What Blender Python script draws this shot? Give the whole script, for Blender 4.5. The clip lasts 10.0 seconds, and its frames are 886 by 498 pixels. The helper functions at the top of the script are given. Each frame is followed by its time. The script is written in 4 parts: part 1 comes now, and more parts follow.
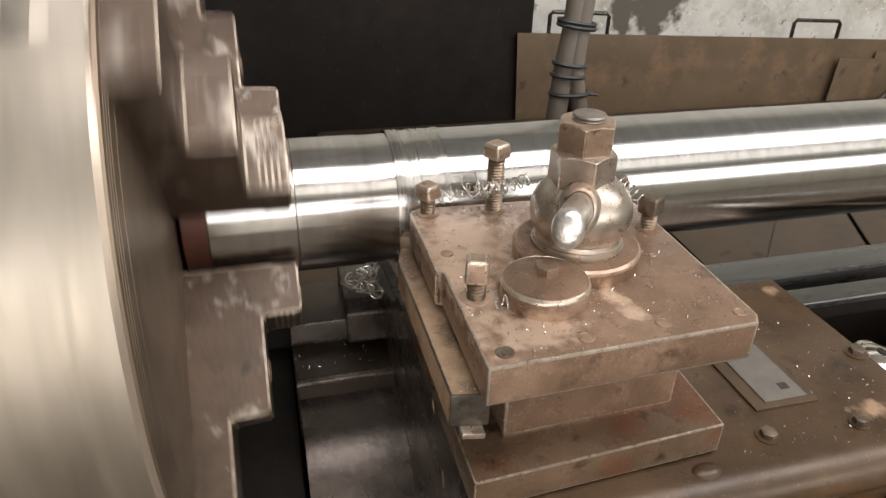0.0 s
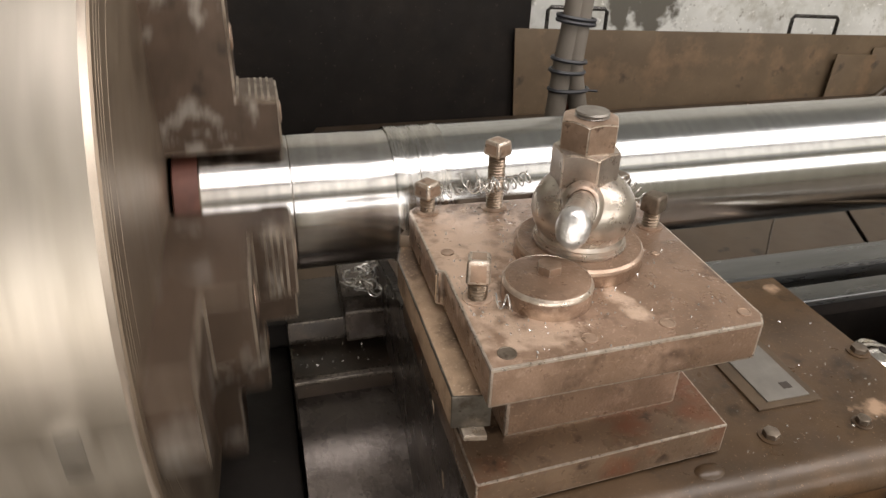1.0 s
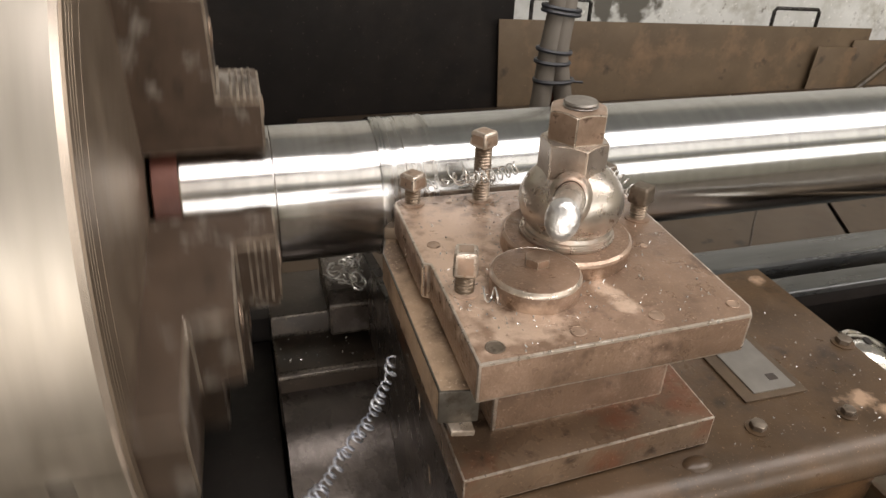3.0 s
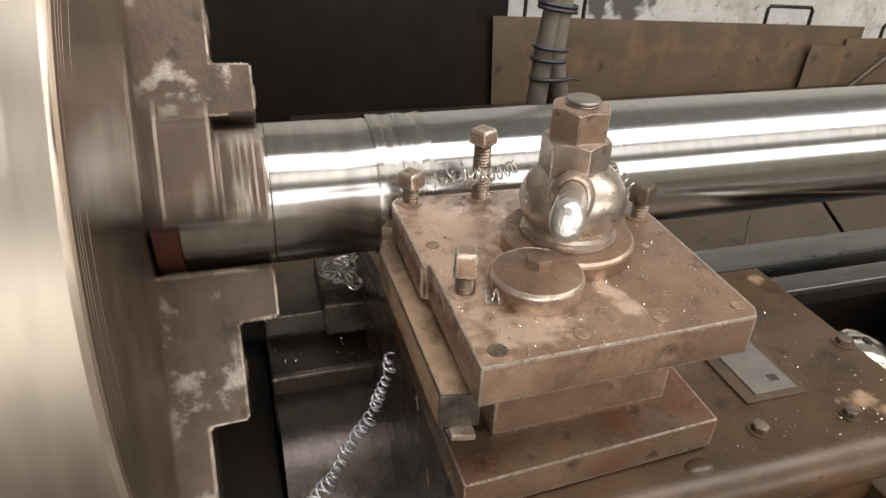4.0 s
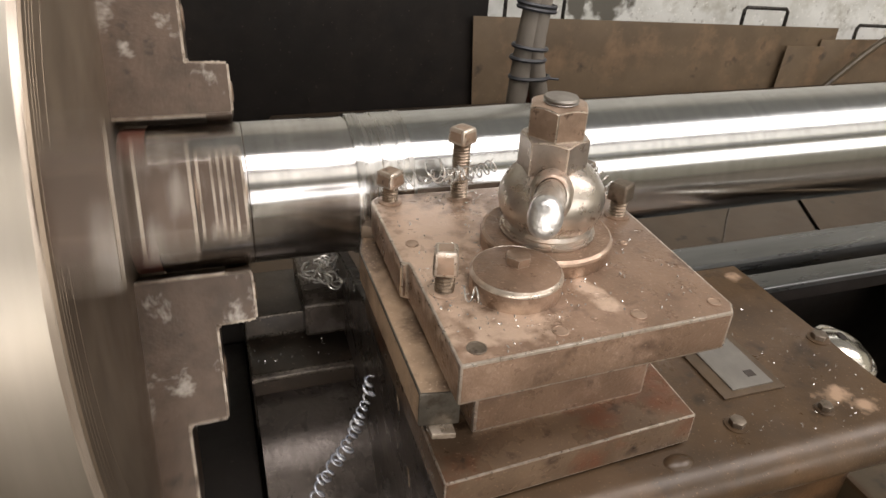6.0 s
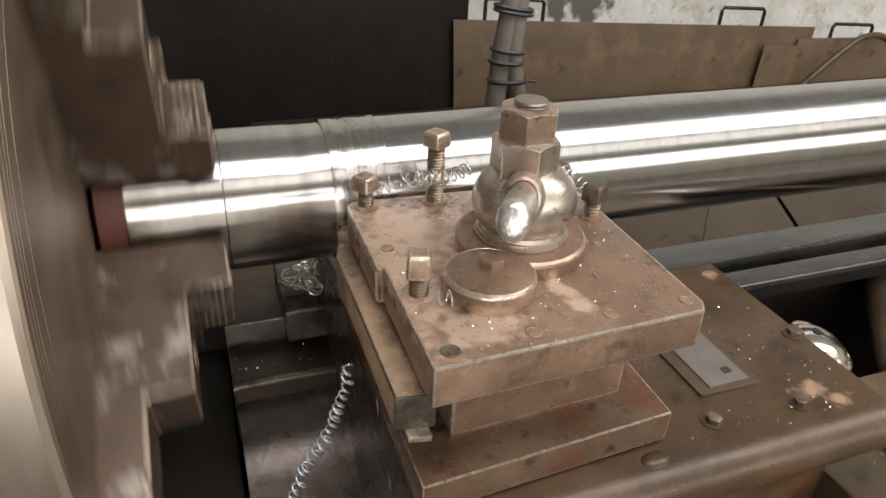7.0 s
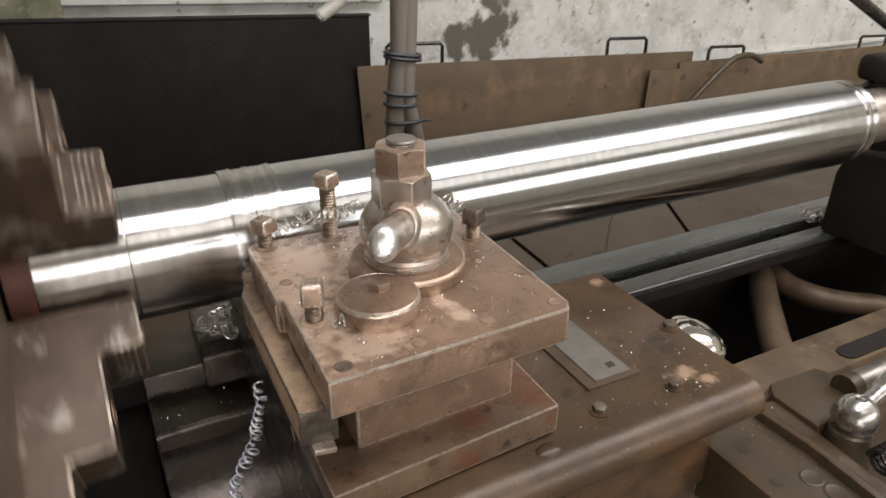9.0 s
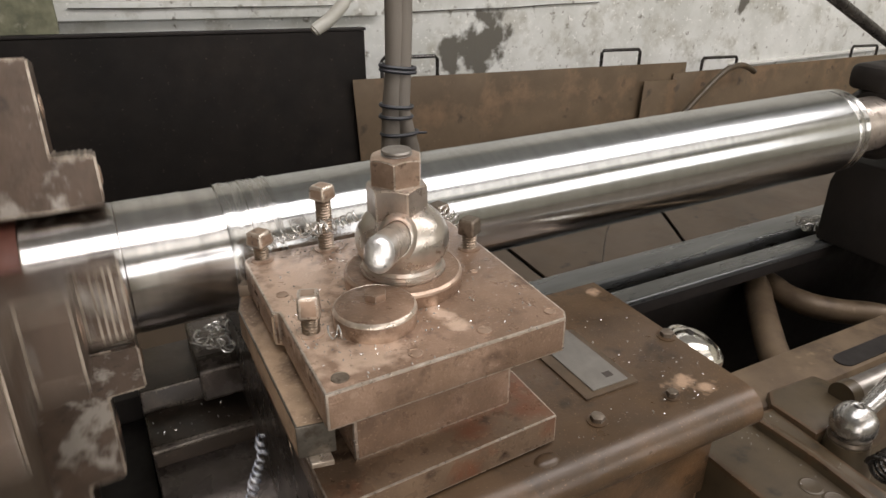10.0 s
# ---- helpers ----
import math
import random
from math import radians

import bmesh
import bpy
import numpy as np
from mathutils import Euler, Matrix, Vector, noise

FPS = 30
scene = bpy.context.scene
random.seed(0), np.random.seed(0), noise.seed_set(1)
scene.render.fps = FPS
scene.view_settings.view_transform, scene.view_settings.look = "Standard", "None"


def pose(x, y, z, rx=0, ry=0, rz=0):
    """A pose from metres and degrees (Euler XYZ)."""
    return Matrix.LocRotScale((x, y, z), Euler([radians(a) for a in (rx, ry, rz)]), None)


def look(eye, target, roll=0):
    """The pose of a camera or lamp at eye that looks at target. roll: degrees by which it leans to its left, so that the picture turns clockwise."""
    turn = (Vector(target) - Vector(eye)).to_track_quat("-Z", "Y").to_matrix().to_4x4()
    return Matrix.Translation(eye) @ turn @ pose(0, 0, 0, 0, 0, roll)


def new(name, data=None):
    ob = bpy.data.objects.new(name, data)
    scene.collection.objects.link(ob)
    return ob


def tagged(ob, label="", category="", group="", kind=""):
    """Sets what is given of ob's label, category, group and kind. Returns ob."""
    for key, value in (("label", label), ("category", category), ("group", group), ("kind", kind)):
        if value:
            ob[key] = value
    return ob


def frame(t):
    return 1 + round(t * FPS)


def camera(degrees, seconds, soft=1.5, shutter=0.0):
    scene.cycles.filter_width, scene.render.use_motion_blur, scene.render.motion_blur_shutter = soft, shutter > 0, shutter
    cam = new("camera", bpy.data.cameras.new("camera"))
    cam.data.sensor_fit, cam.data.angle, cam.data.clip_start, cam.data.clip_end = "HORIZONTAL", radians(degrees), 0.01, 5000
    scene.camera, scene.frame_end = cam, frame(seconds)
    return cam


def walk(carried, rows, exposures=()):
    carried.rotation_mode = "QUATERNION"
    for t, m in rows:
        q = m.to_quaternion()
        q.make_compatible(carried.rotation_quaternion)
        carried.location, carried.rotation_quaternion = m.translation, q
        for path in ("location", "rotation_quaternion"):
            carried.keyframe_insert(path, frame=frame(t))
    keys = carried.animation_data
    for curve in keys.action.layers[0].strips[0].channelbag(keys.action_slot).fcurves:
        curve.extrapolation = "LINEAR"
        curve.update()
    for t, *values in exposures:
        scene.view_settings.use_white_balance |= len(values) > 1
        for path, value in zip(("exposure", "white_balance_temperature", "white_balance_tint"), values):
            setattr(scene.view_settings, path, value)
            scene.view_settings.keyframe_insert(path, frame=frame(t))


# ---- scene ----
cam = camera(65.9, 10.0, shutter=0.85)
PATH = [
    (0, (0.083, 0.083, 1.588), (0.541, 1.766, 0.61), 1.6),
    (0.5, (0.082, 0.089, 1.587), (0.549, 1.766, 0.603), 1.9),
    (1, (0.081, 0.094, 1.586), (0.549, 1.768, 0.597), 1.8),
    (1.5, (0.083, 0.1, 1.583), (0.551, 1.769, 0.587), 1.7),
    (2, (0.081, 0.101, 1.584), (0.561, 1.766, 0.587), 2.1),
    (2.5, (0.082, 0.101, 1.583), (0.578, 1.759, 0.581), 2.3),
    (4, (0.078, 0.119, 1.576), (0.611, 1.759, 0.563), 2.8),
    (4.5, (0.077, 0.121, 1.576), (0.614, 1.759, 0.562), 2.9),
    (5, (0.078, 0.117, 1.576), (0.627, 1.752, 0.563), 3.0),
    (5.5, (0.078, 0.118, 1.574), (0.645, 1.747, 0.562), 3.3),
    (7, (0.092, 0.111, 1.577), (0.71, 1.729, 0.577), 2.9),
    (7.5, (0.099, 0.095, 1.584), (0.746, 1.709, 0.595), 2.4),
    (8, (0.108, 0.076, 1.59), (0.808, 1.682, 0.624), 1.6),
    (8.5, (0.109, 0.049, 1.593), (0.866, 1.646, 0.656), 0.7),
    (9, (0.108, 0.025, 1.601), (0.923, 1.617, 0.706), 0.4),
    (9.5, (0.113, 0.025, 1.599), (0.953, 1.618, 0.73), 0.3),
    (10, (0.108, 0.023, 1.6), (0.938, 1.625, 0.737), 0.0),
]
walk(cam, [(t, look(eye, target, roll)) for t, eye, target, roll in PATH],
     [(0.0, 0.09, 6500, 10), (6.0, 0.10, 6480, 10), (9.0, 0.03, 6300, 10), (10.0, 0.02, 6300, 10)])

# ---------- world, light, exposure ----------
world = bpy.data.worlds.new("workshop_sky")
scene.world = world
world.use_nodes = True
_sky = world.node_tree.nodes.new("ShaderNodeTexSky")
_sky.sky_type, _sky.sun_disc = "NISHITA", False
_sky.sun_elevation, _sky.sun_rotation = radians(40), radians(200)
_bg = world.node_tree.nodes["Background"]
_bg.inputs["Strength"].default_value = 0.1
world.node_tree.links.new(_sky.outputs["Color"], _bg.inputs["Color"])


def area_lamp(name, m, sx, sy, watts, colour):
    d = bpy.data.lights.new(name, "AREA")
    d.shape, d.size, d.size_y, d.energy, d.color = "RECTANGLE", sx, sy, watts, colour
    ob = new(name, d)
    ob.matrix_world = m
    return ob


# daylight through the roof's clear strip, its yellowed strip, the long high window and the doorway behind the camera
area_lamp("skylight_daylight", look((3.0, -0.06, 3.98), (3.0, -0.05, 0.0)), 7.0, 1.3, 168, (1.0, 0.932, 0.885))
area_lamp("yellowed_skylight_daylight", look((3.6, -1.75, 3.98), (3.6, -1.74, 0.0)), 7.6, 1.3, 46, (1.0, 0.86, 0.66))
area_lamp("window_daylight", look((3.6, -3.36, 2.55), (3.6, 0.9, 2.55)), 8.2, 1.5, 130, (1.0, 0.905, 0.815))
area_lamp("doorway_daylight", look((-1.7, -3.36, 1.25), (-1.7, 0.9, 1.25)), 2.4, 2.4, 50, (1.0, 0.915, 0.862))


# ---------- geometry helpers ----------
def box(x0, x1, y0, y1, z0, z1, bevel=0.0, seg=2):
    bm = bmesh.new()
    bmesh.ops.create_cube(bm, size=1, matrix=Matrix.Translation(((x0 + x1) / 2, (y0 + y1) / 2, (z0 + z1) / 2)) @ Matrix.Diagonal((x1 - x0, y1 - y0, z1 - z0, 1)))
    if bevel:
        bmesh.ops.bevel(bm, geom=bm.edges[:], offset=bevel, segments=seg, profile=0.6, affect="EDGES", material=1)
    return bm


def prism(points, a, b, axis="x", bevel=0.0, seg=2):
    """An outline drawn in the two other axes, pushed from a to b along one axis."""
    def put(p, h):
        u, v = p
        return {"x": (h, u, v), "y": (u, h, v), "z": (u, v, h)}[axis]
    bm = bmesh.new()
    lo = [bm.verts.new(put(p, a)) for p in points]
    hi = [bm.verts.new(put(p, b)) for p in points]
    n = len(points)
    bm.faces.new(lo[::-1])
    bm.faces.new(hi)
    for i in range(n):
        bm.faces.new((lo[i], lo[(i + 1) % n], hi[(i + 1) % n], hi[i]))
    bmesh.ops.recalc_face_normals(bm, faces=bm.faces[:])
    if bevel:
        bmesh.ops.bevel(bm, geom=bm.edges[:], offset=bevel, segments=seg, profile=0.6, affect="EDGES", clamp_overlap=True, material=1)
    return bm


def spun(profile, m, seg=48):
    """A profile of (radius, height) turned about the z axis of the pose m."""
    bm = bmesh.new()
    rings = []
    for r, h in profile:
        if r <= 1e-6:
            rings.append([bm.verts.new(m @ Vector((0, 0, h)))])
        else:
            rings.append([bm.verts.new(m @ Vector((r * math.cos(2 * math.pi * k / seg), r * math.sin(2 * math.pi * k / seg), h))) for k in range(seg)])
    for p, q in zip(rings, rings[1:]):
        for k in range(seg):
            a, b, c, d = p[k % len(p)], p[(k + 1) % len(p)], q[(k + 1) % len(q)], q[k % len(q)]
            face = list(dict.fromkeys((a, b, c, d)))
            if len(face) > 2:
                bm.faces.new(face)
    for ring, flip in ((rings[0], True), (rings[-1], False)):
        if len(ring) > 1:
            bm.faces.new(ring[::-1] if flip else ring)
    bmesh.ops.recalc_face_normals(bm, faces=bm.faces[:])
    return bm


UP = Matrix.Identity(4)
ALONG_X = pose(0, 0, 0, 0, 90, 0)


def hexagon(r, h, m, chamfer=0.5):
    """A hexagon nut or head whose corners are turned off to a cone, so that each flat ends in an arc."""
    bm = bmesh.new()
    inner = r * 0.84
    n = 8
    outline = []
    for k in range(6):
        a, b = math.pi * k / 3, math.pi * (k + 1) / 3
        for j in range(n):
            u = j / n
            outline.append((r * (math.cos(a) * (1 - u) + math.cos(b) * u), r * (math.sin(a) * (1 - u) + math.sin(b) * u)))
    low = [bm.verts.new(m @ Vector((x * 0.985, y * 0.985, 0))) for x, y in outline]
    foot = [bm.verts.new(m @ Vector((x, y, 0.03 * h))) for x, y in outline]
    top = [bm.verts.new(m @ Vector((x, y, h - chamfer * (math.hypot(x, y) - inner)))) for x, y in outline]
    crown = [bm.verts.new(m @ Vector((x * inner / math.hypot(x, y) * 0.985, y * inner / math.hypot(x, y) * 0.985, h))) for x, y in outline]
    t = len(outline)
    for p, q in ((low, foot), (foot, top), (top, crown)):
        for k in range(t):
            f = bm.faces.new((p[k], p[(k + 1) % t], q[(k + 1) % t], q[k]))
    bm.faces.new(low[::-1])
    bm.faces.new(crown)
    bmesh.ops.recalc_face_normals(bm, faces=bm.faces[:])
    corners = [e for e in bm.edges if (e.verts[0] in foot or e.verts[0] in top) and len(e.link_faces) == 2 and e.calc_face_angle(0) > 0.35]
    bmesh.ops.bevel(bm, geom=corners, offset=r * 0.042, segments=2, affect="EDGES", clamp_overlap=True, material=1)
    return bm


def tube(path, r, seg=10, closed_ends=True):
    """A round bar along points; r is one radius or one for each point."""
    bm = bmesh.new()
    pts = [Vector(p) for p in path]
    rad = r if hasattr(r, "__len__") else [r] * len(pts)
    rings, side = [], None
    for i, p in enumerate(pts):
        ahead = (pts[min(i + 1, len(pts) - 1)] - pts[max(i - 1, 0)]).normalized()
        if side is None:
            side = ahead.orthogonal().normalized()
        side = (side - ahead * side.dot(ahead)).normalized()
        other = ahead.cross(side)
        rings.append([bm.verts.new(p + rad[i] * (math.cos(2 * math.pi * k / seg) * side + math.sin(2 * math.pi * k / seg) * other)) for k in range(seg)])
    for p, q in zip(rings, rings[1:]):
        for k in range(seg):
            bm.faces.new((p[k], p[(k + 1) % seg], q[(k + 1) % seg], q[k]))
    if closed_ends:
        bm.faces.new(rings[0][::-1])
        bm.faces.new(rings[-1])
    bmesh.ops.recalc_face_normals(bm, faces=bm.faces[:])
    return bm


def smooth_path(points, steps=8):
    """Points on a soft curve through the given ones."""
    p = [Vector(q) for q in points]
    p = [2 * p[0] - p[1]] + p + [2 * p[-1] - p[-2]]
    out = []
    for i in range(1, len(p) - 2):
        for s in range(steps):
            t = s / steps
            a, b, c, d = p[i - 1], p[i], p[i + 1], p[i + 2]
            out.append(0.5 * (2 * b + (c - a) * t + (2 * a - 5 * b + 4 * c - d) * t * t + (3 * b - a - 3 * c + d) * t ** 3))
    return out + [p[-2]]


def merged(*bms):
    out = bmesh.new()
    for bm in bms:
        me = bpy.data.meshes.new("tmp")
        bm.to_mesh(me)
        bm.free()
        out.from_mesh(me)
        bpy.data.meshes.remove(me)
    return out


def thing(name, at, label, category, group="", kind=""):
    ob = new(name)
    ob.location = at
    ob.empty_display_size = 0.05
    return tagged(ob, label, category, group, kind)


def root_place(ob):
    while ob.parent:
        ob = ob.parent
    return Vector(ob.location)


def finish(bm, name, material, sharp=32):
    lim = radians(sharp)
    for e in bm.edges:
        e.smooth = len(e.link_faces) == 2 and e.calc_face_angle(0) < lim
    for f in bm.faces:
        f.smooth = True
    me = bpy.data.meshes.new(name)
    bm.to_mesh(me)
    bm.free()
    me.materials.append(material)
    me.materials.append(WEAR_OR_GLINT.get(material.name, material))
    return me


def part(name, bm, material, parent, label="", sharp=32):
    """Links a bmesh, drawn in the world's space, as one mesh under a thing or part."""
    bmesh.ops.translate(bm, verts=bm.verts[:], vec=-root_place(parent))
    ob = new(name, finish(bm, name, material, sharp))
    ob.parent = parent
    return tagged(ob, label)


def solid(name, bm, material, label, category, group="", kind="", sharp=32):
    """A thing of one mesh."""
    return tagged(new(name, finish(bm, name, material, sharp)), label, category, group, kind)


# ---------- materials ----------
def surface(name, c1, c2, rough=(0.4, 0.6), metal=0.0, scale=14.0, stain=None, stain_at=(0.55, 0.68), stain_scale=6.0,
            bump=0.15, fine=220.0, stretch=(1, 1, 1), spots=None, stain_metal=None, spots_at=(0.68, 0.74), spots_scale=60.0, grit=None, grit_at=(0.62, 0.70), grit_scale=380.0):
    """A worn surface: two tones, larger stains, small spots, fine grain in gloss and relief."""
    m = bpy.data.materials.new(name)
    m.use_nodes = True
    nt = m.node_tree
    bsdf = nt.nodes["Principled BSDF"]
    co = nt.nodes.new("ShaderNodeTexCoord")
    mp = nt.nodes.new("ShaderNodeMapping")
    mp.inputs["Scale"].default_value = stretch
    nt.links.new(co.outputs["Object"], mp.inputs["Vector"])

    def noisy(sc, detail=6.0, rough_=0.6):
        n = nt.nodes.new("ShaderNodeTexNoise")
        n.inputs["Scale"].default_value, n.inputs["Detail"].default_value, n.inputs["Roughness"].default_value = sc, detail, rough_
        nt.links.new(mp.outputs["Vector"], n.inputs["Vector"])
        return n.outputs["Fac"]

    def ramp(fac, lo, hi):
        r = nt.nodes.new("ShaderNodeMapRange")
        r.inputs["From Min"].default_value, r.inputs["From Max"].default_value = lo, hi
        nt.links.new(fac, r.inputs["Value"])
        return r.outputs["Result"]

    def mix(fac, a, b):
        x = nt.nodes.new("ShaderNodeMix")
        x.data_type = "RGBA"
        nt.links.new(fac, x.inputs["Factor"])
        for socket, v in ((x.inputs[6], a), (x.inputs[7], b)):
            if isinstance(v, tuple):
                socket.default_value = (*v, 1)
            else:
                nt.links.new(v, socket)
        return x.outputs[2]

    grain = noisy(fine, 4)
    colour = mix(ramp(noisy(scale), 0.36, 0.64), c1, c2)
    metal_out = None
    if stain:
        mask = ramp(noisy(stain_scale, 8, 0.65), *stain_at)
        colour = mix(mask, colour, stain)
        if stain_metal is not None:
            r = nt.nodes.new("ShaderNodeMapRange")
            r.inputs["To Min"].default_value, r.inputs["To Max"].default_value = metal, stain_metal
            nt.links.new(mask, r.inputs["Value"])
            metal_out = r.outputs["Result"]
    if spots:
        colour = mix(ramp(noisy(spots_scale, 3), *spots_at), colour, spots)
    if grit:
        colour = mix(ramp(noisy(grit_scale, 2), *grit_at), colour, grit)
    nt.links.new(colour, bsdf.inputs["Base Color"])
    if metal_out:
        nt.links.new(metal_out, bsdf.inputs["Metallic"])
    else:
        bsdf.inputs["Metallic"].default_value = metal
    r = nt.nodes.new("ShaderNodeMapRange")
    r.inputs["From Min"].default_value, r.inputs["From Max"].default_value = 0.3, 0.7
    r.inputs["To Min"].default_value, r.inputs["To Max"].default_value = rough
    nt.links.new(noisy(scale * 2.3, 5), r.inputs["Value"])
    nt.links.new(r.outputs["Result"], bsdf.inputs["Roughness"])
    if bump:
        b = nt.nodes.new("ShaderNodeBump")
        b.inputs["Strength"].default_value, b.inputs["Distance"].default_value = bump, 0.002
        nt.links.new(grain, b.inputs["Height"])
        nt.links.new(b.outputs["Normal"], bsdf.inputs["Normal"])
    return m


DUSTY = surface("dusty_worn_steel", (0.275, 0.181, 0.123), (0.180, 0.116, 0.077), (0.23, 0.42), 0.32, 17, (0.35, 0.235, 0.168), (0.52, 0.70), 12, 0.5, 230, spots=(0.105, 0.064, 0.042), stain_metal=0.15, spots_at=(0.58, 0.72), spots_scale=25, grit=(0.44, 0.315, 0.235), grit_at=(0.62, 0.74), grit_scale=280)
DUSTY_NUT = surface("brown_steel", (0.47, 0.345, 0.26), (0.30, 0.213, 0.155), (0.26, 0.42), 0.6, 40, (0.48, 0.335, 0.245), (0.55, 0.7), 30, 0.2, 400, spots=(0.14, 0.096, 0.07), spots_at=(0.62, 0.72), spots_scale=90)
NUT_GREY = surface("worn_grey_nut_steel", (0.50, 0.44, 0.385), (0.35, 0.30, 0.255), (0.24, 0.38), 0.8, 40, (0.42, 0.32, 0.25), (0.60, 0.74), 30, 0.15, 400, spots=(0.14, 0.10, 0.075), spots_at=(0.64, 0.72), spots_scale=80)
BAR = surface("dust_covered_tool_bar", (0.52, 0.37, 0.245), (0.36, 0.255, 0.17), (0.4, 0.6), 0.15, 20, (0.19, 0.13, 0.086), (0.48, 0.62), 16, 0.4, 260, grit=(0.58, 0.44, 0.32))
BAR_END = surface("grey_tool_steel", (0.17, 0.155, 0.132), (0.10, 0.09, 0.075), (0.26, 0.4), 0.75, 50, (0.07, 0.054, 0.039), (0.55, 0.68), 40, 0.15, 300)
WORN_OR_LIT_EDGE = surface("worn_or_lit_edge", (0.68, 0.60, 0.52), (0.46, 0.385, 0.31), (0.24, 0.38), 0.8, 90, (0.34, 0.245, 0.175), (0.58, 0.70), 60, 0.12, 500)
OILY = surface("oily_brown_paint", (0.094, 0.057, 0.030), (0.054, 0.033, 0.0175), (0.26, 0.44), 0.12, 9, (0.135, 0.074, 0.036), (0.52, 0.66), 6, 0.22, 160, spots=(0.033, 0.021, 0.012), spots_at=(0.58, 0.72), spots_scale=24, grit=(0.17, 0.11, 0.066), grit_at=(0.64, 0.74), grit_scale=260)
OLIVE = surface("dull_olive_paint", (0.080, 0.058, 0.033), (0.055, 0.040, 0.023), (0.36, 0.52), 0.1, 10, (0.11, 0.074, 0.044), (0.55, 0.7), 6, 0.12, 160, spots=(0.03, 0.022, 0.014), spots_at=(0.6, 0.72), spots_scale=20)
ROLL = surface("ground_steel", (0.56, 0.567, 0.565), (0.485, 0.492, 0.49), (0.17, 0.22), 1.0, 10, bump=0.012, fine=60, stretch=(8, 0.4, 0.4))
TURNED = surface("fresh_turned_steel", (0.66, 0.645, 0.63), (0.50, 0.49, 0.475), (0.20, 0.27), 1.0, 5, bump=0.004, fine=100, stretch=(9, 0.3, 0.3))
ROUGH_BAND = surface("rough_turned_steel", (0.60, 0.59, 0.57), (0.42, 0.415, 0.40), (0.20, 0.32), 1.0, 7, bump=0.03, fine=120, stretch=(8, 1, 1))
RED = surface("red_brown_oxide", (0.115, 0.040, 0.026), (0.07, 0.026, 0.017), (0.4, 0.6), 0.15, 30, (0.22, 0.11, 0.065), (0.6, 0.72), 18, 0.15)
CHUCK = surface("brushed_chuck_steel", (0.52, 0.475, 0.41), (0.42, 0.38, 0.32), (0.38, 0.52), 1.0, 9, bump=0.06, fine=90, stretch=(4, 1, 1))
CHUCK_FACE = surface("oily_chuck_face", (0.33, 0.265, 0.20), (0.23, 0.18, 0.135), (0.42, 0.55), 0.9, 12, (0.20, 0.155, 0.115), (0.55, 0.75), 6, 0.08)
JAW = surface("mottled_jaw_steel", (0.112, 0.078, 0.056), (0.074, 0.052, 0.037), (0.32, 0.48), 0.4, 22, (0.36, 0.325, 0.285), (0.55, 0.63), 16, 0.25, 200, stain_metal=0.7, spots=(0.05, 0.036, 0.027), spots_at=(0.62, 0.72), spots_scale=40)
DARK_CAST = surface("dark_oily_casting", (0.056, 0.041, 0.030), (0.033, 0.0245, 0.018), (0.28, 0.46), 0.15, 12, (0.09, 0.064, 0.045), (0.54, 0.7), 8, 0.2, 120, grit=(0.14, 0.105, 0.075), grit_at=(0.67, 0.75), grit_scale=150)
SHINY_CAST = surface("rubbed_dark_casting", (0.125, 0.105, 0.092), (0.072, 0.059, 0.050), (0.22, 0.36), 0.6, 10, (0.21, 0.18, 0.16), (0.54, 0.68), 12, 0.3, 120, spots=(0.045, 0.035, 0.028), spots_at=(0.58, 0.70), spots_scale=20)
WAY = surface("oiled_steel_way", (0.20, 0.205, 0.205), (0.145, 0.148, 0.148), (0.24, 0.36), 0.7, 10, bump=0.03, stretch=(0.3, 2, 2))
TAN_CAST = surface("tan_cast_iron", (0.165, 0.1165, 0.072), (0.11, 0.0764, 0.0477), (0.4, 0.6), 0.3, 14, (0.07, 0.04775, 0.0306), (0.53, 0.68), 7, 0.2, spots=(0.22, 0.1576, 0.099), spots_at=(0.64, 0.74), spots_scale=40)
CHROME = surface("polished_metal", (0.74, 0.71, 0.66), (0.60, 0.57, 0.52), (0.13, 0.22), 1.0, 60, bump=0.06, fine=240)
BALL = surface("worn_polished_ball", (0.56, 0.51, 0.45), (0.44, 0.39, 0.335), (0.23, 0.36), 0.9, 24, (0.42, 0.30, 0.225), (0.50, 0.62), 19, 0.14, 300, stain_metal=0.35, spots=(0.20, 0.14, 0.10), spots_at=(0.63, 0.71), spots_scale=70)
LEVER = surface("dull_chrome_lever", (0.50, 0.485, 0.465), (0.36, 0.345, 0.325), (0.18, 0.32), 0.95, 30, (0.20, 0.165, 0.13), (0.58, 0.70), 34, 0.1, 260)
# burnished metal, paled so that a white reflection is in its colour
STUB_END = surface("burnished_stub_end", (0.86, 0.84, 0.82), (0.60, 0.58, 0.56), (0.26, 0.42), 0.85, 60, (0.26, 0.235, 0.21), (0.58, 0.66), 55, 1.0, 75)
CHIP = surface("bright_chip_steel", (0.80, 0.78, 0.74), (0.55, 0.53, 0.49), (0.12, 0.25), 0.65, 200, bump=0.0)
BLUE_CHIP = surface("heat_blued_chip_steel", (0.80, 0.81, 0.84), (0.50, 0.54, 0.66), (0.12, 0.25), 0.6, 120, bump=0.0)
PLATE_GREY = surface("grey_label_plate", (0.215, 0.20, 0.175), (0.18, 0.165, 0.145), (0.35, 0.5), 0.4, 30, bump=0.06)
